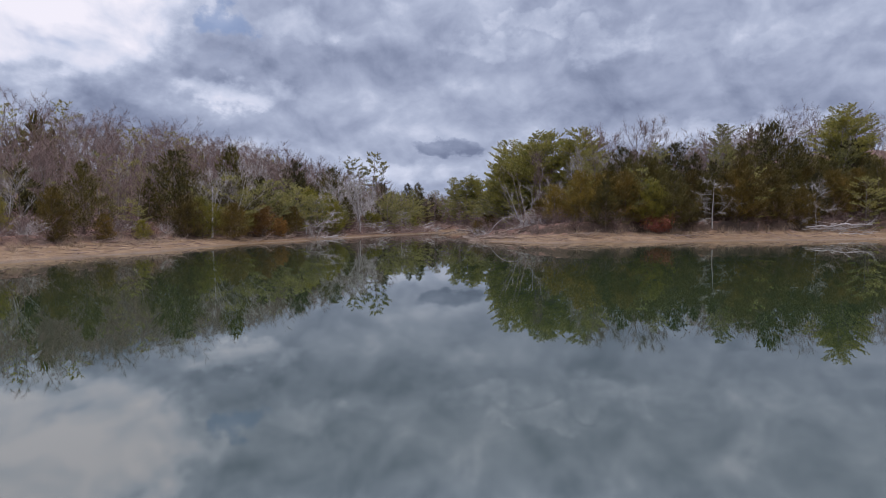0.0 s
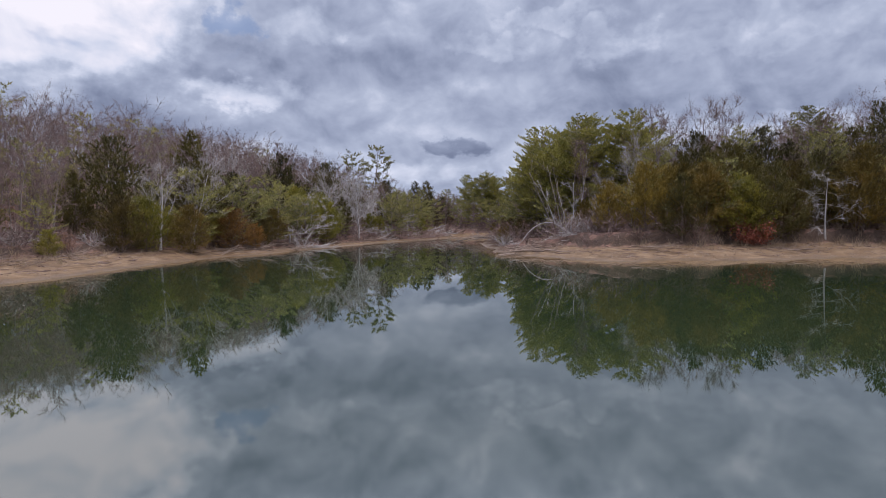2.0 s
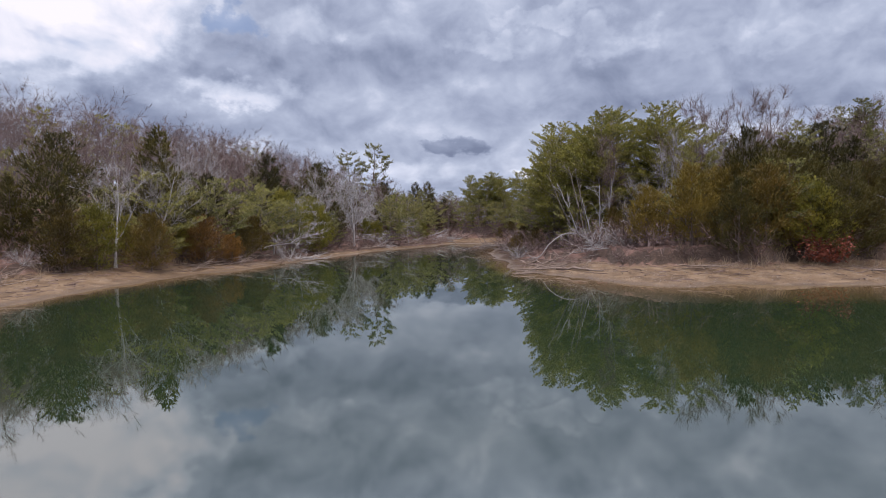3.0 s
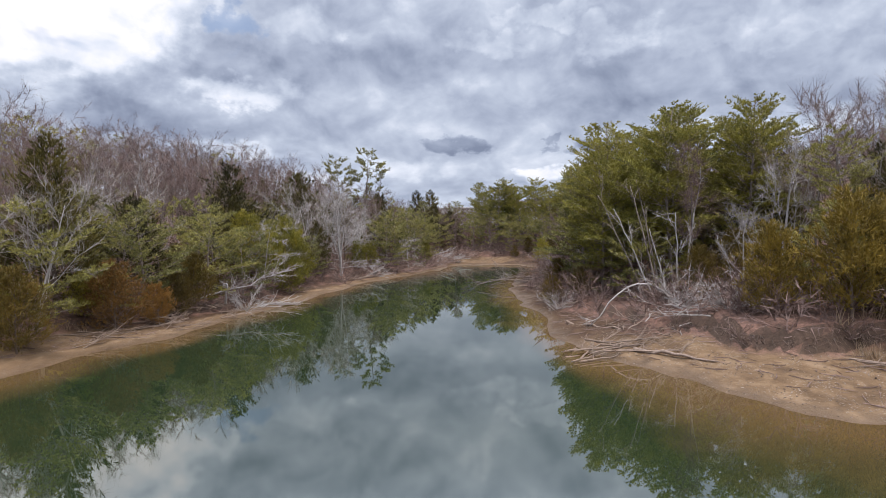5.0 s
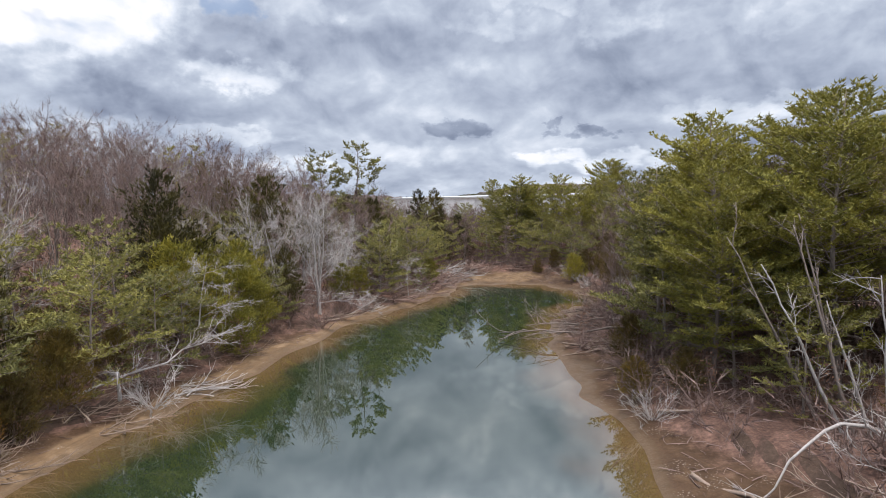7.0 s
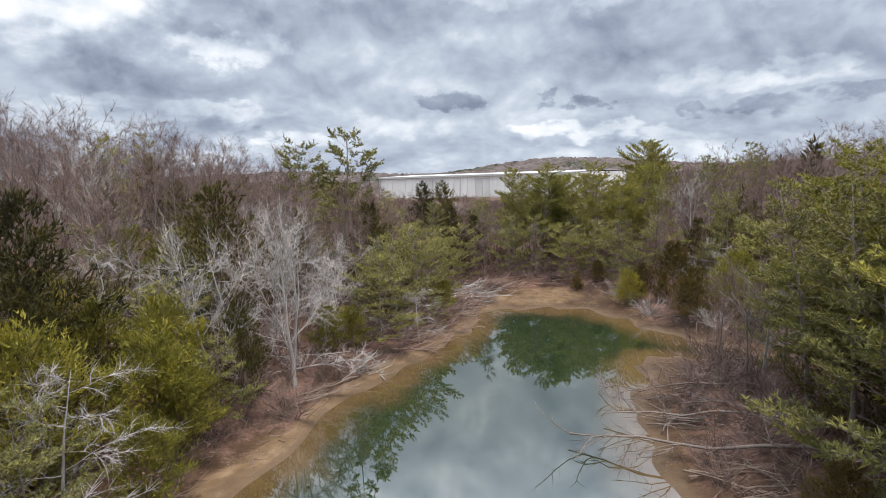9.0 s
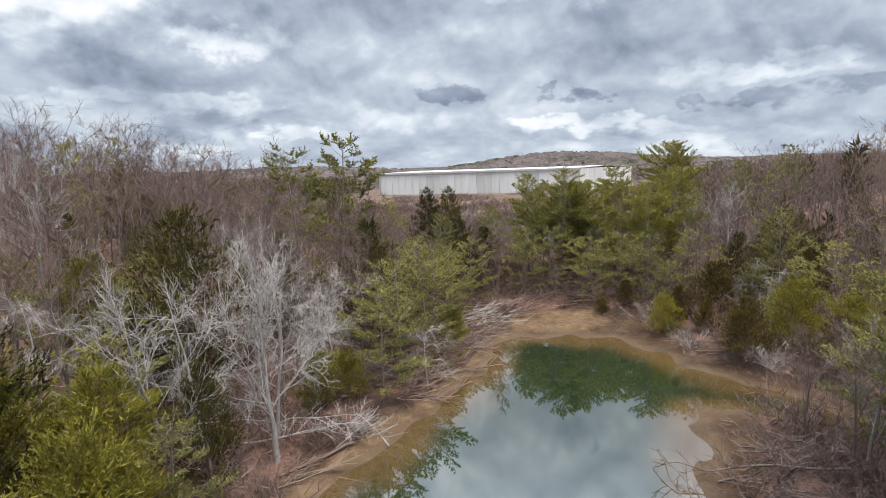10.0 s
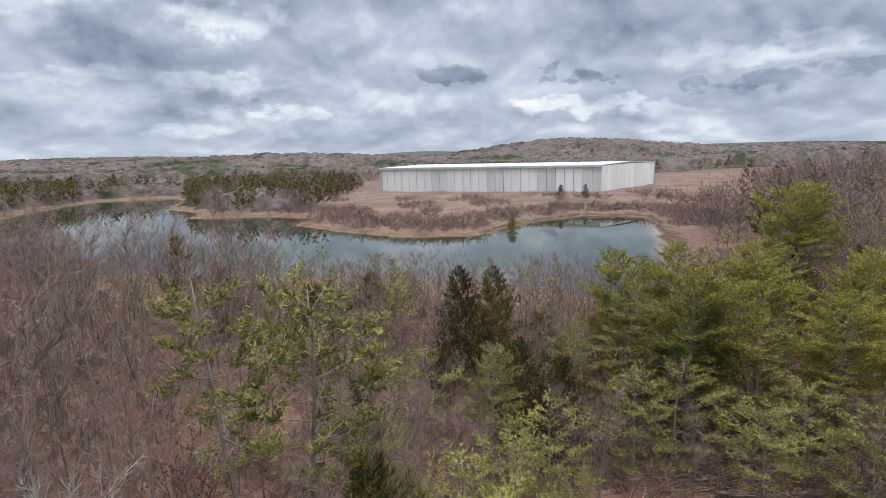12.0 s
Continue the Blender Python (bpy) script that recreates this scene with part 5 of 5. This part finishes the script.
lying("fallen_tree", "dead tree fallen from the bank, its branches over the water", on_ground(7.6, 75.0, 0.4), (2.4, 77.2, 0.3), 0.055, "bark", 10, 12, category="fallen tree")
lying("fallen_tree", "bleached tree leaning out low over the shore", on_ground(-15.6, 60.4, 0.3), (-12.2, 66.2, 2.0), 0.055, "bark_dead", 11, 22, category="fallen tree")
lying("fallen_tree", "bleached tree leaning out low over the shore", on_ground(-12.6, 77.6, 0.3), (-8.4, 79.4, 1.2), 0.05, "bark_dead", 12, 20, category="fallen tree")
lying("fallen_tree", "dead tree fallen along the bank", on_ground(31.5, 48.6, 0.3), (35.5, 46.4, 1.2), 0.09, "bark_dead", 13, 12, category="fallen tree")
for k, (bx, by, tx, ty, tz) in enumerate([(8.6, 57.4, 6.9, 58.6, 5.6), (8.8, 57.2, 7.6, 58.4, 6.8), (9.1, 57.0, 8.5, 58.2, 4.6), (8.4, 58.2, 6.3, 59.6, 6.4), (9.4, 56.8, 9.6, 57.6, 5.4), (9.0, 57.8, 8.1, 59.0, 7.2), (9.8, 57.4, 10.6, 57.4, 6.4)]):
    lying("leaning_trunk", "pale bare trunk leaning out from the bank", on_ground(bx, by, -0.1), (tx, ty, tz), 0.055, "bark" if k % 2 else "bark_dead", 30 + k, 6, rise=0.05, category="tree", wav=0.004)


# ------------------------------------------------------------------ dry grass and gravel
def strewn(title, text, category, build, mat, spots, sizes, seed):
    """Many small pieces joined into one growth or spread."""
    r = np.random.RandomState(seed)
    co, f = build
    cos, fs = [], []
    for k, ((x, y), s) in enumerate(zip(spots, sizes)):
        a = r.uniform(0, 6.28)
        rot = np.array([[math.cos(a), -math.sin(a), 0], [math.sin(a), math.cos(a), 0], [0, 0, 1]])
        cos.append((co * s) @ rot.T + (x, y, 0))
        fs.append(f + k * len(co))
    co = np.vstack(cos)
    first = np.repeat(land(spots[:, 0], spots[:, 1])[1], len(build[0]))
    co[:, 2] += first
    me = soup(title, co, np.vstack(fs), smooth=False)
    me.materials.append(mat)
    tagged(new(title, me), text, category, kind="stuff")


def shore_spots(count, box, near, far, seed):
    r = np.random.RandomState(seed)
    p = np.stack([r.uniform(box[0], box[2], count * 30), r.uniform(box[1], box[3], count * 30)], 1)
    d = land(p[:, 0], p[:, 1])[0] - 0
    e = d - beach_width(p[:, 0], p[:, 1])
    ok = (d > near) & (e < far)
    return p[ok][:count], r


tuft = Build()
tr_ = np.random.RandomState(300)
ta = np.stack([tr_.normal(0, 0.08, 16), tr_.normal(0, 0.08, 16), np.full(16, -0.03)], 1)
tuft.slivers(ta, ta + unit(tr_.normal(0, 0.35, (16, 3)) + (0, 0, 1)) * tr_.uniform(0.35, 0.8, (16, 1)), np.full(16, 0.012), tr_)
spots, r_ = shore_spots(110, (11, 44, 40, 51), 3.2, 1.2, 301)
strewn("dry_grass", "tufts of dry straw-coloured grass on the bank edge", "grass", tuft.arrays(), M["straw"], spots, r_.uniform(0.6, 1.4, len(spots)), 302)
spots, r_ = shore_spots(160, (-26, 24, -9, 60), 2.2, 0.8, 303)
strewn("dry_grass", "thin tufts of dry grass at the edge of the shore", "grass", tuft.arrays(), M["straw"], spots, r_.uniform(0.4, 0.9, len(spots)), 304)

pebble_bm = bmesh.new()
bmesh.ops.create_icosphere(pebble_bm, subdivisions=1, radius=1.0)
pv = np.array([v.co[:] for v in pebble_bm.verts]) * (1.0, 0.75, 0.5) * np.random.RandomState(7).uniform(0.8, 1.2, (12, 1))
pf = np.array([[v.index for v in f.verts] for f in pebble_bm.faces])
pebble_bm.free()
STONE = leaf("shore_stones", [(0.3, (0.07, 0.050, 0.038)), (0.55, (0.15, 0.112, 0.086)), (0.9, (0.28, 0.23, 0.19))], 0.85, 0.7)
spots, r_ = shore_spots(6500, (4, 42, 34, 54), 0.05, -0.1, 305)
strewn("gravel", "brown and grey gravel strewn over the clay shore", "gravel", (pv, pf), STONE, spots, r_.uniform(0.1, 1.0, len(spots)) ** 2 * 0.028 + 0.009, 306)
spots, r_ = shore_spots(700, (-24, 24, -1, 98), 0.1, -0.1, 307)
strewn("gravel", "scattered small stones on the tan shore", "gravel", (pv, pf), STONE, spots, r_.uniform(0.012, 0.04, len(spots)), 308)

stick = Build()
sr = np.random.RandomState(310)
stick.tube(bent(sr, (-0.25, 0, 0.012), (1, 0.1, 0), 0.5, 3, 0.2) * (1, 1, 0.3) + (0, 0, 0.01), np.array([0.011, 0.01, 0.008, 0.004]), 3)
stick.spikes([(0.0, 0.0, 0.015)], [(0.14, 0.1, 0.06)], [0.007])
for box, count, seed in (((-24, 26, -1, 99), 900, 311), ((2, 42, 36, 100), 900, 312)):
    spots, r_ = shore_spots(count, box, 0.9, 0.8, seed)
    strewn("driftwood_litter", "small dark sticks washed up along the shore", "driftwood", stick.arrays(), M["twig"], spots, r_.uniform(0.5, 1.6, len(spots)), seed + 5)

# ------------------------------------------------------------------ roots hanging from the undercut bank
root = Build()
rr_ = np.random.RandomState(330)
for _ in range(7):
    line = bent(rr_, (rr_.normal(0, 0.14), rr_.normal(0, 0.05), 0.12), (rr_.normal(0, 0.5), rr_.normal(0, 0.35), -0.9), rr_.uniform(0.35, 0.8), 4, 0.3)
    root.tube(line, np.array([0.014, 0.012, 0.009, 0.006, 0.003]), 3)
pr = np.random.RandomState(331)
pts = np.stack([pr.uniform(7, 38, 60000), pr.uniform(43, 53, 60000)], 1)
edge = land(pts[:, 0], pts[:, 1])[0] - beach_width(pts[:, 0], pts[:, 1])
spots = pts[(edge > 0.12) & (edge < 0.3)][:260]
strewn("bank_roots", "dark roots hanging from the undercut clay bank", "roots", root.arrays(), M["bark_cedar"], spots, pr.uniform(0.5, 0.95, len(spots)), 332)
